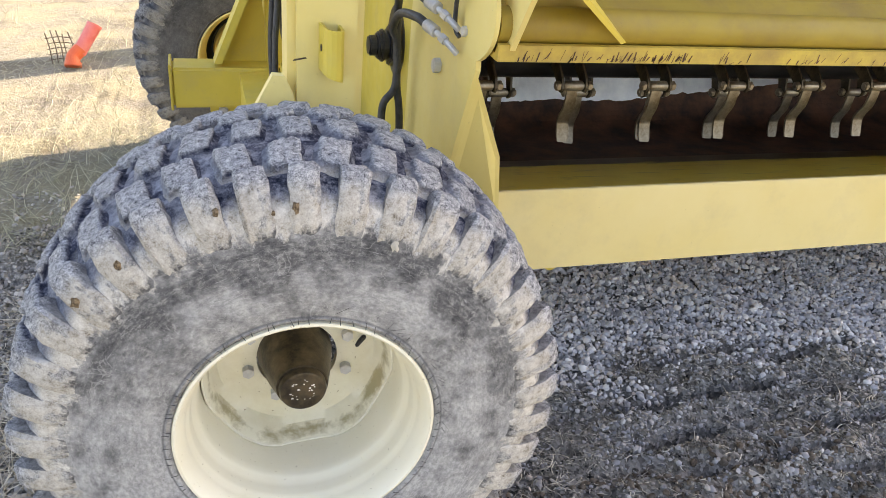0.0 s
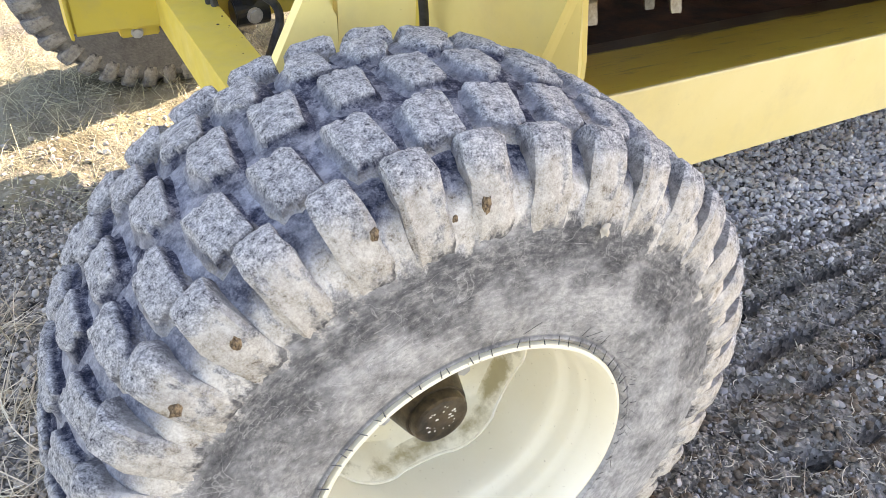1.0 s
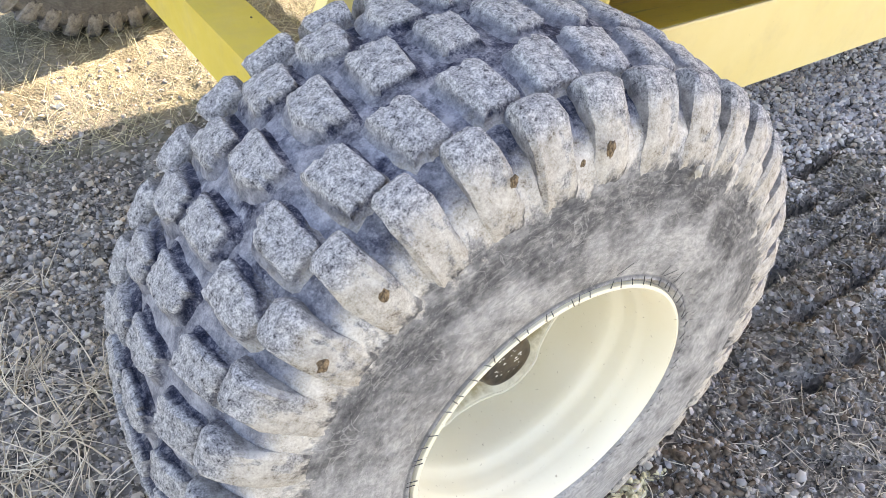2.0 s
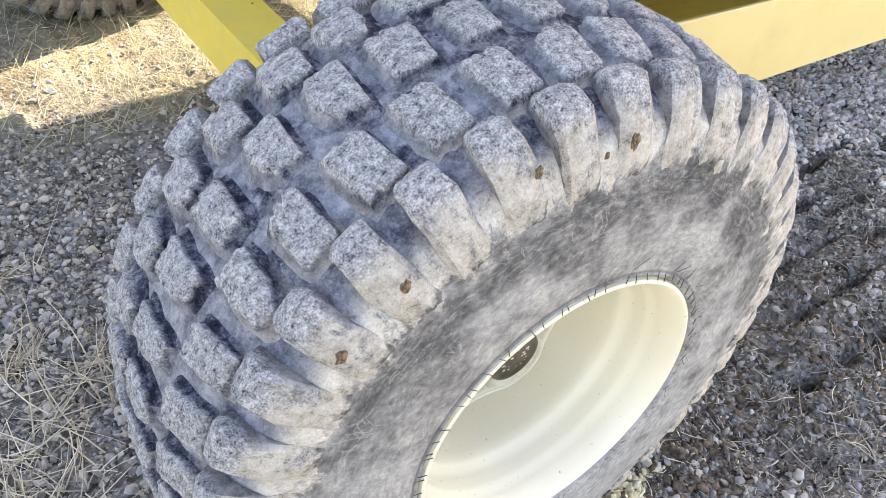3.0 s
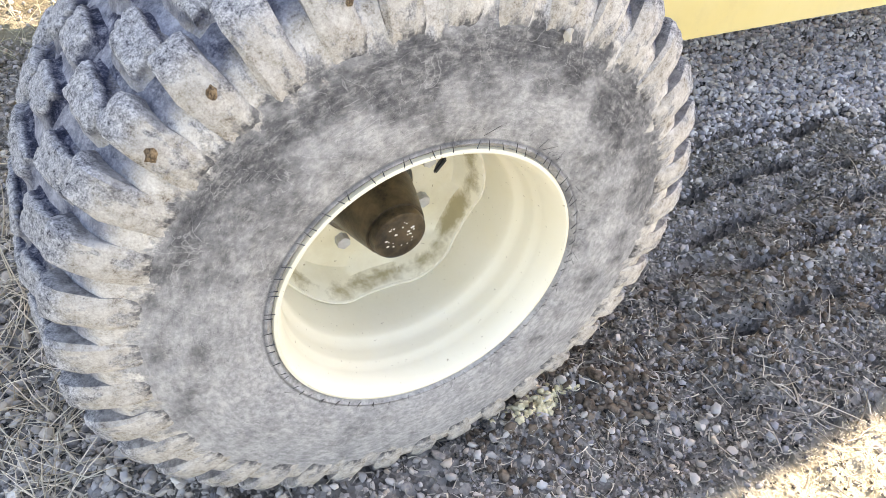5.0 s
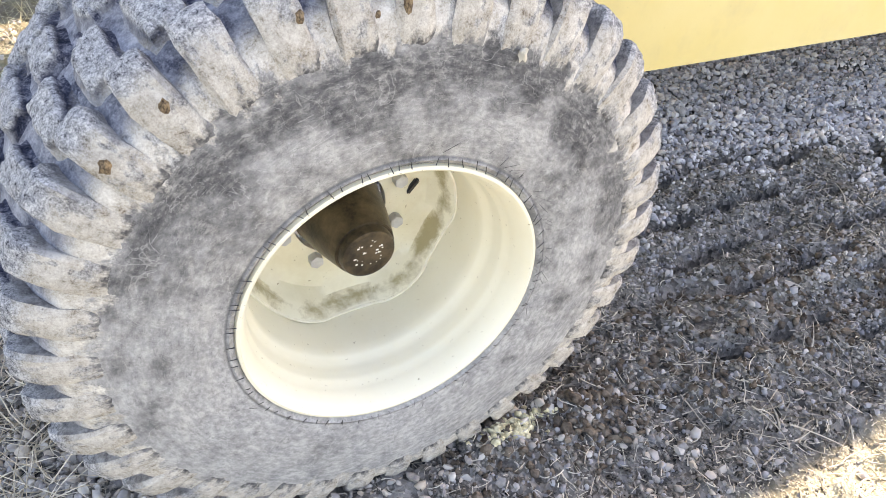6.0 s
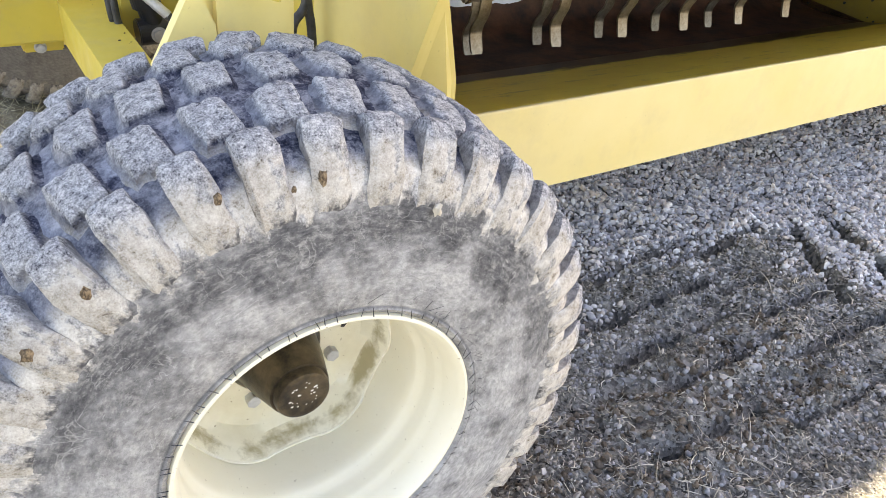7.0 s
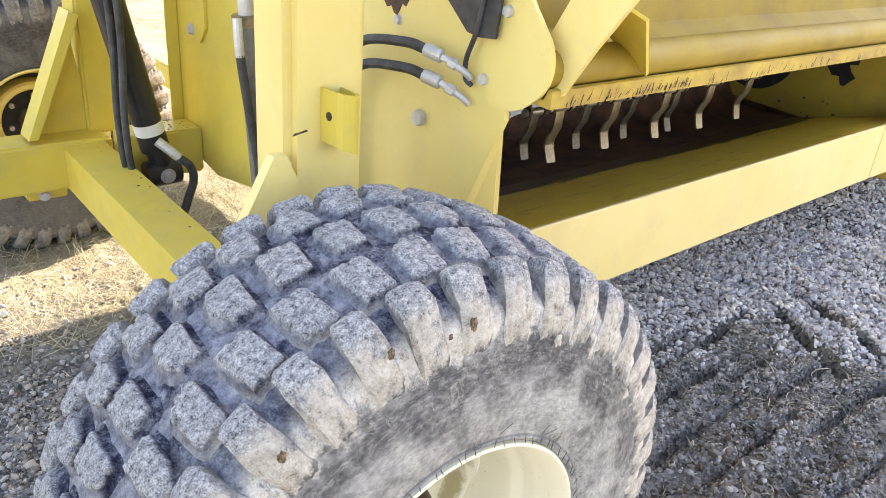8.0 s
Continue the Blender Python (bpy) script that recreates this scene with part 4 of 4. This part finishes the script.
flap = [(2.105, 1.56), (2.092, 1.462), (2.020, 1.405), (1.985, 1.399), (1.930, 1.404), (1.915, 1.56)]
part("rubber_flap", yz(0.236, flap, 0.008), HOSE, machine, "dark grey rubber flap")
part("cable", hose([(0.232, 1.965, 1.50), (0.232, 1.985, 1.41), (0.240, 2.018, 1.345), (0.246, 2.022, 1.300), (0.252, 2.005, 1.285)], 0.006), HOSE, machine, "thin black cable")

patch = [(2.235, 1.63), (2.24, 1.47), (2.252, 1.437), (2.268, 1.446), (2.285, 1.418), (2.300, 1.424), (2.318, 1.392), (2.332, 1.396), (2.345, 1.412), (2.362, 1.406), (2.385, 1.43), (2.41, 1.47), (2.42, 1.63)]
part("rust_patch", yz(0.2655, patch, 0.0035), RUST, machine, "ragged rust patch in the paint")

# -- hydraulic hoses and motor
for dz in (0.0, -0.060):
    line = [(0.252, 2.010, 1.300 + dz), (0.240, 2.014, 1.312 + dz), (0.226, 2.034, 1.326 + dz), (0.208, 2.066, 1.342 + dz), (0.192, 2.108, 1.352 + dz)]
    part("hose_fitting", hose(line[:4], 0.0085), ZINC, machine, "silver hose elbow")
    part("hose_sleeve", rod(line[3], line[4], 0.0165, n=20, w=0.002), ZINC, machine, "crimped silver sleeve")
    part("hose_nut", rod(line[2], Vector(line[2]).lerp(Vector(line[3]), 0.5), 0.0135, n=6, w=0.001), ZINC, machine)
    part("hose", hose([line[-1], (0.183, 2.170, 1.357 + dz), (0.178, 2.325, 1.334 + dz), (0.196 + dz * 0.2, 2.43, 1.27 + dz), (0.207, 2.455, 1.15), (0.212 + dz * 0.1, 2.45, 1.02), (0.200 + 0.5 * dz if dz else 0.222, 2.45, 0.96), (0.228 + dz * 1.1, 2.45, 0.885 + 0.6 * dz), (0.235 + dz * 1.9, 2.45, 0.70)], 0.0125), HOSE, machine, "black hydraulic hose")
motor = part("hydraulic_motor", rod((0.272, 2.72, 1.085), (0.240, 2.72, 1.085), 0.075, n=6, w=0.006), BLACK, machine, "black hydraulic motor")
part("motor_body", rod((0.242, 2.72, 1.082), (0.200, 2.72, 1.082), 0.048, n=24, w=0.006), BLACK, motor)
part("motor_collar", rod((0.226, 2.72, 1.082), (0.214, 2.72, 1.082), 0.056, n=24, w=0.003), BLACK, motor)
part("motor_end", rod((0.202, 2.72, 1.082), (0.172, 2.72, 1.082), 0.035, n=24, w=0.005), BLACK, motor)

# -- cross beam, trough and hood
beam = [(2.090, 0.515), (2.090, 0.796), (2.093, 0.800), (2.102, 0.800), (2.104, 0.796), (2.104, 0.530), (2.25, 0.530), (2.25, 0.515)]
part("front_beam", along_x(beam, 0.40, 3.205), BLEACHED, machine, "long pale yellow front beam")
part("beam_end", prism([(3.213, 2.090, 0.515), (3.213, 2.090, 0.802), (3.30, 2.088, 0.850), (3.56, 2.080, 0.93), (3.56, 2.085, 0.515)], (0, 0.014, 0), 0.002), BLEACHED, machine)


def trough_paint():
    """Bright yellow, with brown dirt creeping up from the back in tongues and thin smears."""
    m, nt, b = material("dirty_trough_paint", 0.4)
    o = coords(nt)
    sep = nt.nodes.new("ShaderNodeSeparateXYZ")
    nt.links.new(o, sep.inputs[0])
    far = nt.nodes.new("ShaderNodeMapping")
    far.inputs["Scale"].default_value = (0.35, 1.6, 1.6)
    nt.links.new(o, far.inputs["Vector"])
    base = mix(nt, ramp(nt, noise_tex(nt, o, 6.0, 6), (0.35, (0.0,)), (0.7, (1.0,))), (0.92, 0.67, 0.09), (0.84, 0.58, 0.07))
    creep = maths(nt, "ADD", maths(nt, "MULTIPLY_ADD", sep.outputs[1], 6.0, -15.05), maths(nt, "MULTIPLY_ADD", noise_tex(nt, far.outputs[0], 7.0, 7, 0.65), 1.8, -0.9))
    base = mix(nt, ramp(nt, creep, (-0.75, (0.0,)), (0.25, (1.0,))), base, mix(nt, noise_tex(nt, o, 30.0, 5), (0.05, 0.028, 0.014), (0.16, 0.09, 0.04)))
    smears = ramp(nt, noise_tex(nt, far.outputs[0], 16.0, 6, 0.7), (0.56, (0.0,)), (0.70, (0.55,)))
    nt.links.new(mix(nt, smears, base, (0.34, 0.21, 0.06)), b.inputs["Base Color"])
    bump(nt, b, noise_tex(nt, o, 60.0, 4), 0.0008, 0.5)
    return m


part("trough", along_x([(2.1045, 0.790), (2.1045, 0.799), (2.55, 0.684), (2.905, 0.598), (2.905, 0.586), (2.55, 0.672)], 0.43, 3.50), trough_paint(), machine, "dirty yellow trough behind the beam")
wall = smooth_line([(0, 2.60, 0.645), (0, 2.74, 0.630), (0, 2.90, 0.622), (0, 3.03, 0.645), (0, 3.12, 0.73), (0, 3.17, 0.87), (0, 3.13, 1.05), (0, 3.00, 1.24), (0, 2.75, 1.38), (0, 2.45, 1.43), (0, 2.0, 1.42)], 5)
shell = [(v.y, v.z) for v in wall] + [(v.y + 0.02 * (1 if v.z < 1.1 else 0.3), v.z + 0.015) for v in wall[::-1]]
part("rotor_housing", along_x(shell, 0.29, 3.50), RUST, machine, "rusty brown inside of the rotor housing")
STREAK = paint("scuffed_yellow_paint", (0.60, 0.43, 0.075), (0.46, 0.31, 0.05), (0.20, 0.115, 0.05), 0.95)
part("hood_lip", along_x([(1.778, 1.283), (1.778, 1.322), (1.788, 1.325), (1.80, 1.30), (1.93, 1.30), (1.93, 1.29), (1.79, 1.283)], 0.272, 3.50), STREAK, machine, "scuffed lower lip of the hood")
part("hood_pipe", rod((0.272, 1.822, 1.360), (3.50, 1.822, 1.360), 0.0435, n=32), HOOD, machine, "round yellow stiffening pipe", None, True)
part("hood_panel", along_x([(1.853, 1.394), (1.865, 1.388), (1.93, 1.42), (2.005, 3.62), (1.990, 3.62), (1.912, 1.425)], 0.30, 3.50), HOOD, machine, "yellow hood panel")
part("hood_top", box(0.27, 3.52, 1.86, 3.80, 3.62, 3.64), YELLOW, machine)
part("hood_back", box(0.27, 3.52, 3.79, 3.805, 0.9, 3.62), YELLOW, machine)
part("upper_side", box(0.268, 0.284, 2.01, 3.79, 2.202, 3.618), YELLOW, machine)
rib = [(0.583, 1.768, 1.331), (0.404, 1.665, 1.450), (0.350, 1.634, 1.486), (0.380, 1.80, 1.53), (0.500, 1.875, 1.440)]
part("hood_rib", prism(rib, (0.013, 0.003, 0.005), 0.001), YELLOW, machine)
r0 = random.Random(2)
scuffs = bmesh.new()
for k in range(150):
    x = 0.32 + 2.4 * r0.random() ** 1.4 if k % 3 else r0.gauss(0.68, 0.10)
    if x < 0.3:
        continue
    z, n, s = r0.uniform(1.283, 1.292), 0.005 + 0.022 * r0.random() ** 1.5, r0.uniform(0.001, 0.013)
    w = r0.uniform(0.0008, 0.0045)
    v = [scuffs.verts.new(p) for p in ((x, 1.7775, z), (x + w, 1.7775, z), (x + w + s, 1.7775, min(1.32, z + n)), (x + s, 1.7775, min(1.32, z + n)))]
    scuffs.faces.new(v)
part("scuffed_edge", scuffs, RUST, machine, "dark scuff marks on the lip")["kind"] = "stuff"
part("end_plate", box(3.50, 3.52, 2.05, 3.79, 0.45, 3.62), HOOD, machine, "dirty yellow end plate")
worn = [(2.7, 1.14), (2.683, 1.02), (2.657, 1.03), (2.62, 0.99), (2.58, 0.978), (2.54, 0.93), (2.501, 0.932), (2.48, 0.885), (2.457, 0.886), (2.43, 0.92), (2.411, 0.937), (2.44, 0.965), (2.46, 1.002), (2.415, 1.01), (2.41, 1.06), (2.372, 1.081), (2.36, 1.15)]
part("worn_patch", yz(3.497, worn, 0.004), BLACK, machine, "black worn patch on the end plate")
r0 = random.Random(17)
for k in range(14):
    y, z, s = r0.uniform(2.35, 3.2), r0.uniform(0.74, 0.86) if k % 2 else r0.uniform(0.64, 0.74), r0.uniform(0.003, 0.009)
    chip = [(y + s * r0.uniform(0.6, 1.4) * math.cos(a), z + s * r0.uniform(0.5, 1.2) * math.sin(a)) for a in (0.0, 0.9, 1.8, 2.7, 3.6, 4.5, 5.4)]
    part("paint_chip", yz(3.4975, chip, 0.003), BLACK, machine, "small black paint chip")
part("bearing_housing", rod((3.505, 2.99, 1.0), (3.49, 2.99, 1.0), 0.245, n=64, w=0.003), BLACK, machine, "black disc for the dark round hole in the end plate")
part("drive_housing", box(3.575, 5.6, 2.085, 3.70, 0.56, 3.60, 0.02), YELLOW, machine, "added unseen yellow block past the end plate, blocking sun")
part("upper_rear_box", box(0.60, 3.50, 3.81, 4.08, 1.45, 3.42, 0.02), YELLOW, machine)
part("upper_frame", box(0.25, 0.58, 3.81, 4.62, 1.40, 2.30, 0.02), YELLOW, machine, "added unseen yellow box above the frame, blocking sun")
part("rear_leg", box(0.84, 1.09, 7.00, 7.50, 0.03, 2.75, 0.02), YELLOW, machine, "added unseen yellow box that casts the shadow strip behind")
part("rear_tie", box(0.86, 1.06, 3.80, 7.03, 0.42, 0.57, 0.01), YELLOW, machine, "added low yellow beam joining the shadow box to the machine")
part("beam_lug", rod((0.70, 2.13, 0.512), (0.70, 2.16, 0.512), 0.03), YELLOW, machine)

# -- rotor with hinged flail knives
rotor = part("rotor", rod((0.285, 2.78, 1.085), (3.47, 2.78, 1.085), 0.125, n=40), BLACK, machine, "dark rotor tube", None, True)


def strap_mesh():
    """A flat knife, cranked sideways below its eye."""
    bm = bmesh.new()
    rings = []
    line = smooth_line([(0, 0, 0.018), (0, 0.002, -0.04), (0.001, 0.010, -0.085), (0.001, 0.032, -0.124), (0.002, 0.042, -0.150), (0.002, 0.038, -0.176), (0.003, 0.024, -0.224)], 4)
    for k, p in enumerate(line):
        w = 0.0185 + 0.0035 * min(1.0, k / 14) - (0.004 if k == len(line) - 1 else 0.0)
        rings.append([bm.verts.new((p.x + a * w, p.y + b * 0.0045 - a * 0.003, p.z)) for a, b in ((-1, -1), (1, -1), (1, 1), (-1, 1))])
    for a, b in zip(rings, rings[1:]):
        for j in range(4):
            bm.faces.new((a[j], a[(j + 1) % 4], b[(j + 1) % 4], b[j]))
    bm.faces.new(rings[0])
    bm.faces.new(rings[-1][::-1])
    return finish(bm, "flail_knife", WORN, True)


STRAP = strap_mesh()
SLEEVE = finish(rod((-0.038, 0, 0), (0.038, 0, 0), 0.0185, n=18, w=0.003), "flail_sleeve", HINGE, False)
PIN = finish(rod((-0.072, 0, 0), (0.078, 0, 0), 0.010, n=12), "flail_pin", HINGE)
NUT = finish(rod((-0.068, 0, 0), (-0.052, 0, 0), 0.019, n=6, w=0.002), "pin_nut", HINGE)
EAR = finish(yz(0, [(-0.022, -0.004), (-0.012, -0.022), (0.012, -0.022), (0.024, 0.0), (0.16, 0.09), (0.12, 0.14), (-0.01, 0.028)], 0.009), "pin_ear", GREASE)
swing_by = random.Random(6)
for y, z, x0, n, tip in ((2.572, 0.985, 0.550, 7, 0.0), (2.852, 0.872, 0.7275, 6, 0.6)):
    for k in range(n):
        x = x0 + 0.3525 * k
        m = Matrix.Translation((x, y, z))
        tilt = Matrix.Rotation(radians(swing_by.uniform(-4, 4)), 4, "X") @ Matrix.Rotation(radians(swing_by.uniform(-2, 2)), 4, "Y")
        part("flail_knife", STRAP, None, rotor, "worn bare-steel flail knife", m @ tilt)
        part("flail_sleeve", SLEEVE, None, rotor, m=m)
        part("flail_pin", PIN, None, rotor, m=m)
        part("pin_nut", NUT, None, rotor, m=m)
        part("pin_nut", NUT, None, rotor, m=m @ Matrix.Translation((0.125, 0, 0)))
        for dx in (-0.052, 0.043):
            part("pin_ear", EAR, None, rotor, m=m @ Matrix.Translation((dx, 0, 0)) @ Matrix.Rotation(tip, 4, "X"))
bare = bmesh.new()
r0 = random.Random(12)
top, low = [], []
for k in range(60):
    x = 0.80 + 1.75 * k / 59
    top.append(bare.verts.new((x, 3.160, 0.865)))
    f = 0.78 + 0.12 * noise.noise(Vector((x * 5, 2, 0))) + 0.10 * noise.noise(Vector((x * 25, 1, 0)))
    low.append(bare.verts.new((x, 3.128, 0.865 - 0.150 * max(0.08, f) * min(1, 1.5 - 1.35 * k / 59))))
for k in range(59):
    bare.faces.new((top[k], top[k + 1], low[k + 1], low[k]))
part("bare_steel", bare, BARE, machine, "strip of bare steel in the housing, the sky's gleam in its colour")

# -- side frame beyond the wheel
part("side_beam", box(-0.51, -0.02, 3.75, 3.93, 0.515, 0.705, 0.012, 3), YELLOW, machine, "short yellow box beam")
part("beam_cap", box(-0.520, -0.508, 3.742, 3.938, 0.507, 0.722, 0.003), YELLOW, machine, "welded end cap")
part("side_arm", prism([at(0.178, 2.2, 0.655), at(0.330, 2.2, 0.655), at(0.330, 2.2, 0.485), at(0.172, 2.2, 0.485)], (0.0, 1.56, 0.040), 0.010), YELLOW, machine, "yellow box arm behind the wheel")
part("bolt_tab", box(-0.345, -0.20, 3.80, 3.98, 0.470, 0.512, 0.006), YELLOW, machine)
bolt((-0.285, 3.80, 0.488), (0, -1, 0), 0.017, 0.014, machine)
part("upright", box(-0.076, 0.088, 3.86, 4.02, 0.69, 2.2, 0.01, 3), YELLOW, machine, "yellow upright behind the wheel")
part("brace", prism([at(0.290, 3.76, 1.19), at(0.322, 3.76, 1.175), at(0.105, 3.76, 0.738), at(0.070, 3.76, 0.738)], (0, 0.12, 0), 0.004), YELLOW, machine)
part("web_plate", prism([at(0.30, 3.89, 1.17), at(0.34, 3.89, 0.70), at(0.09, 3.89, 0.72)], (0, 0.012, 0), 0.002), YELLOW, machine)
part("rear_cross_beam", box(-0.02, 0.285, 3.60, 3.75, 0.560, 0.745, 0.008), YELLOW, machine)
a, b = at(0.33, 3.5, 1.40), at(0.452, 3.53, 0.70)
ram = part("lift_ram", rod(a, b, 0.054, n=28, w=0.006), BLACK, machine, "black hydraulic ram", None, False)
part("ram_eye", rod(at(0.40, 3.53, 0.605), at(0.53, 3.53, 0.605), 0.052, n=24, w=0.004), BLACK, ram)
part("ram_neck", rod(b, at(0.468, 3.53, 0.62), 0.040, n=20), BLACK, ram)
bolt(at(0.468, 3.478, 0.605), (0, -1, 0), 0.022, 0.016, ram)
d = (b - a).normalized()
part("ram_label", rod(b - d * 0.12, b - d * 0.075, 0.0548, n=28), LABEL, ram, "white label band")
part("hose", hose([at(0.358, 3.42, 1.50), at(0.355, 3.42, 1.276), at(0.345, 3.42, 1.091), at(0.323, 3.42, 0.896), at(0.318, 3.42, 0.706), at(0.345, 3.44, 0.60)], 0.013), HOSE, machine, "black hydraulic hose")
part("hose", hose([at(0.335, 3.45, 1.50), at(0.334, 3.45, 1.276), at(0.326, 3.45, 1.091), at(0.308, 3.45, 0.896), at(0.306, 3.45, 0.706), at(0.33, 3.47, 0.60)], 0.012), HOSE, machine, "black hydraulic hose")
part("hose_fitting", hose([at(0.43, 3.44, 0.765), at(0.47, 3.41, 0.722), at(0.49, 3.40, 0.70)], 0.018), ZINC, machine, "silver hose fitting")
part("hose", hose([at(0.485, 3.40, 0.702), at(0.524, 3.39, 0.66), at(0.530, 3.39, 0.60), at(0.49, 3.38, 0.52), at(0.46, 3.36, 0.44), at(0.50, 3.3, 0.25), at(0.62, 3.15, 0.06)], 0.016), HOSE, machine, "grey-black hydraulic hose")
ram2 = part("small_ram", rod(at(0.490, 2.72, 0.60), at(0.466, 2.70, 1.33), 0.035, n=24, w=0.004), GREY, machine, "dull grey hydraulic ram")
part("ram_collar", rod(at(0.463, 2.70, 1.305), at(0.463, 2.70, 1.335), 0.041, n=24, w=0.003), WORN, ram2)
part("ram_rod", rod(at(0.463, 2.70, 1.33), at(0.46, 2.70, 1.9), 0.022, n=20), ZINC, ram2)
part("hose_fitting", hose([at(0.416, 2.66, 1.335), at(0.412, 2.655, 1.29), at(0.413, 2.655, 1.235)], 0.013), ZINC, machine, "silver hose fitting")
part("hose", hose([at(0.413, 2.655, 1.24), at(0.420, 2.655, 1.15), at(0.432, 2.655, 1.02), at(0.446, 2.66, 0.88), at(0.46, 2.69, 0.6)], 0.013), HOSE, machine, "black hydraulic hose")
part("stiffener", box(0.236, 0.285, 3.775, 3.788, 0.73, 2.1, 0.003), YELLOW, machine)
part("patch_plate", yz(0.274, [(3.50, 1.7), (3.50, 1.15), (3.55, 1.09), (3.66, 1.09), (3.66, 1.7)], 0.011), YELLOW, machine)
bolt((0.274, 3.62, 1.13), (-1, 0, 0), 0.018, 0.014, machine)

# -- dirt lying on the frame
r0 = random.Random(31)
dirt = bmesh.new()
for k in range(80):
    if k < 30:
        y = 2.45 + 1.25 * r0.random()
        p = at(0.335 - 0.075 * r0.random() ** 2, y, 0.660 + 0.035 * (y - 2.2) / 1.56)
    else:
        p = Vector((r0.uniform(-0.02, 0.27), r0.uniform(3.61, 3.74), 0.746))
    s = 0.0012 + 0.003 * r0.random() ** 2
    bmesh.ops.create_icosphere(dirt, subdivisions=1, radius=1, matrix=Matrix.Translation(p) @ Matrix.Rotation(r0.uniform(0, 3), 4, "Z") @ Matrix.Diagonal((s * 1.5, s, s * 0.6, 1)))
part("frame_dirt", dirt, CLODS, machine, "brown dirt lying on the frame")["kind"] = "stuff"

# -- second wheel, behind
FAR = Vector((0.27, 4.63, 0.575))
tyre(Matrix.Translation(FAR), "second chunky off-road tyre, dusty, its shade put into a darker rubber", 4.0, in_dark)
far_rim = part("wheel_rim", lathe(RIM, 96, closed=True), PALE, machine, "yellow steel wheel rim", BACK @ Matrix.Translation(FAR), True)
part("wheel_disc", lathe([(0.0, -0.02), (0.20, -0.02), (0.2285, -0.05), (0.2285, 0.0), (0.0, 0.0)], 64), BLACK, far_rim, "black wheel disc", None, True)
part("inner_ring", lathe([(0.150, -0.02), (0.150, -0.105), (0.158, -0.115), (0.176, -0.115), (0.186, -0.105), (0.190, -0.02)], 64), PALE, far_rim, "pale yellow inner ring", None, True)
part("hub_plate", rod((0, -0.02, 0), (0, -0.07, 0), 0.065, n=28, w=0.004), GREASE, far_rim)
for k in range(6):
    a = radians(60 * k + 10)
    part("wheel_bolt", rod((0.105 * math.sin(a), -0.02, 0.105 * math.cos(a)), (0.105 * math.sin(a), -0.04, 0.105 * math.cos(a)), 0.012, n=6), ZINC, far_rim)

# -- dried clods and chips on the tyre's shoulder
CLOD = plain("brown_clod", (0.030, 0.018, 0.011), (0.36, 0.26, 0.16), 0.95, 0.0, 1.4, 0.003)
CHALK = plain("pale_mud", (0.48, 0.45, 0.39), (0.58, 0.55, 0.48), 0.95, 0.0, 60.0, 0.002)
for x, y, z, s, mat in ((0.172, 1.436, 1.11, 0.012, CLOD), (-0.154, 1.447, 1.019, 0.010, CLOD), (-0.237, 1.446, 0.952, 0.011, CLOD), (0.027, 1.449, 1.107, 0.009, CLOD), (0.359, 1.414, 1.012, 0.012, CHALK), (0.13, 1.44, 1.10, 0.006, CLOD)):
    bm = bmesh.new()
    bmesh.ops.create_icosphere(bm, subdivisions=2, radius=1)
    for v in bm.verts:
        v.co *= 1 + 0.8 * noise.noise(v.co * 2.1 + Vector((x * 40, z * 30, 0)))
    p = SEAT.inverted() @ Vector((x, y - (0.004 if mat == CLOD else -0.002), z))
    m = Matrix.Translation(p) @ Matrix.Diagonal((s * 0.6, s * 0.30, s * 0.9, 1))
    part("mud_spot", bm, mat, big_tyre, "", m, True)

# ---- clutter ----
MARKER = plain("orange_red_plastic", (0.85, 0.16, 0.13), (0.92, 0.28, 0.23), 0.5, 0.0, 8.0, 0.001)
ORANGE = plain("bright_orange_plastic", (0.80, 0.13, 0.045), (0.86, 0.19, 0.07), 0.45, 0.0, 8.0, 0.001)
WIRE = plain("rusty_wire", (0.12, 0.085, 0.06), (0.32, 0.26, 0.20), 0.8, 0.3, 30.0, 0.001)
marker = thing("marker_tube", pose(-0.93, 6.52, 0.0), "faded orange-red plastic tube leaning in dry grass", "marker")
tube = part("tube", rod((0.03, 0.0, 0.10), (0.165, 0.085, 0.29), 0.048, 0.053, 28, 0.004), MARKER, marker)
part("tube_rim", rod((0.158, 0.08, 0.278), (0.168, 0.087, 0.295), 0.057, n=28, w=0.004), MARKER, tube)
part("elbow", hose([(-0.02, -0.06, 0.02), (-0.015, -0.03, 0.07), (0.01, -0.01, 0.10), (0.045, 0.01, 0.13)], 0.052, 20), ORANGE, marker, "bright orange elbow at its foot")
part("elbow_rim", rod((-0.022, -0.068, 0.012), (-0.016, -0.045, 0.045), 0.062, n=28, w=0.005), ORANGE, marker)
basket = thing("wire_basket", pose(-1.13, 6.58, 0.0, 0, 0, 12), "rusty wire grid panel standing in dry grass", "wire panel")
r0 = random.Random(5)
for k in range(5):
    x = 0.02 + 0.04 * k
    part("upright_wire", hose([(x, 0.02, -0.02), (x + r0.uniform(-0.01, 0.01), 0.04, 0.12), (x - 0.01, 0.07, 0.21 + r0.uniform(-0.03, 0.04))], 0.0045, 6, 4), WIRE, basket)
for k in range(5):
    z = 0.03 + 0.04 * k
    part("cross_wire", hose([(0.0, 0.025 + 0.17 * z, z), (0.1, 0.03 + 0.17 * z, z + 0.006), (0.20, 0.025 + 0.17 * z, z - 0.012)], 0.004, 6, 4), WIRE, basket)
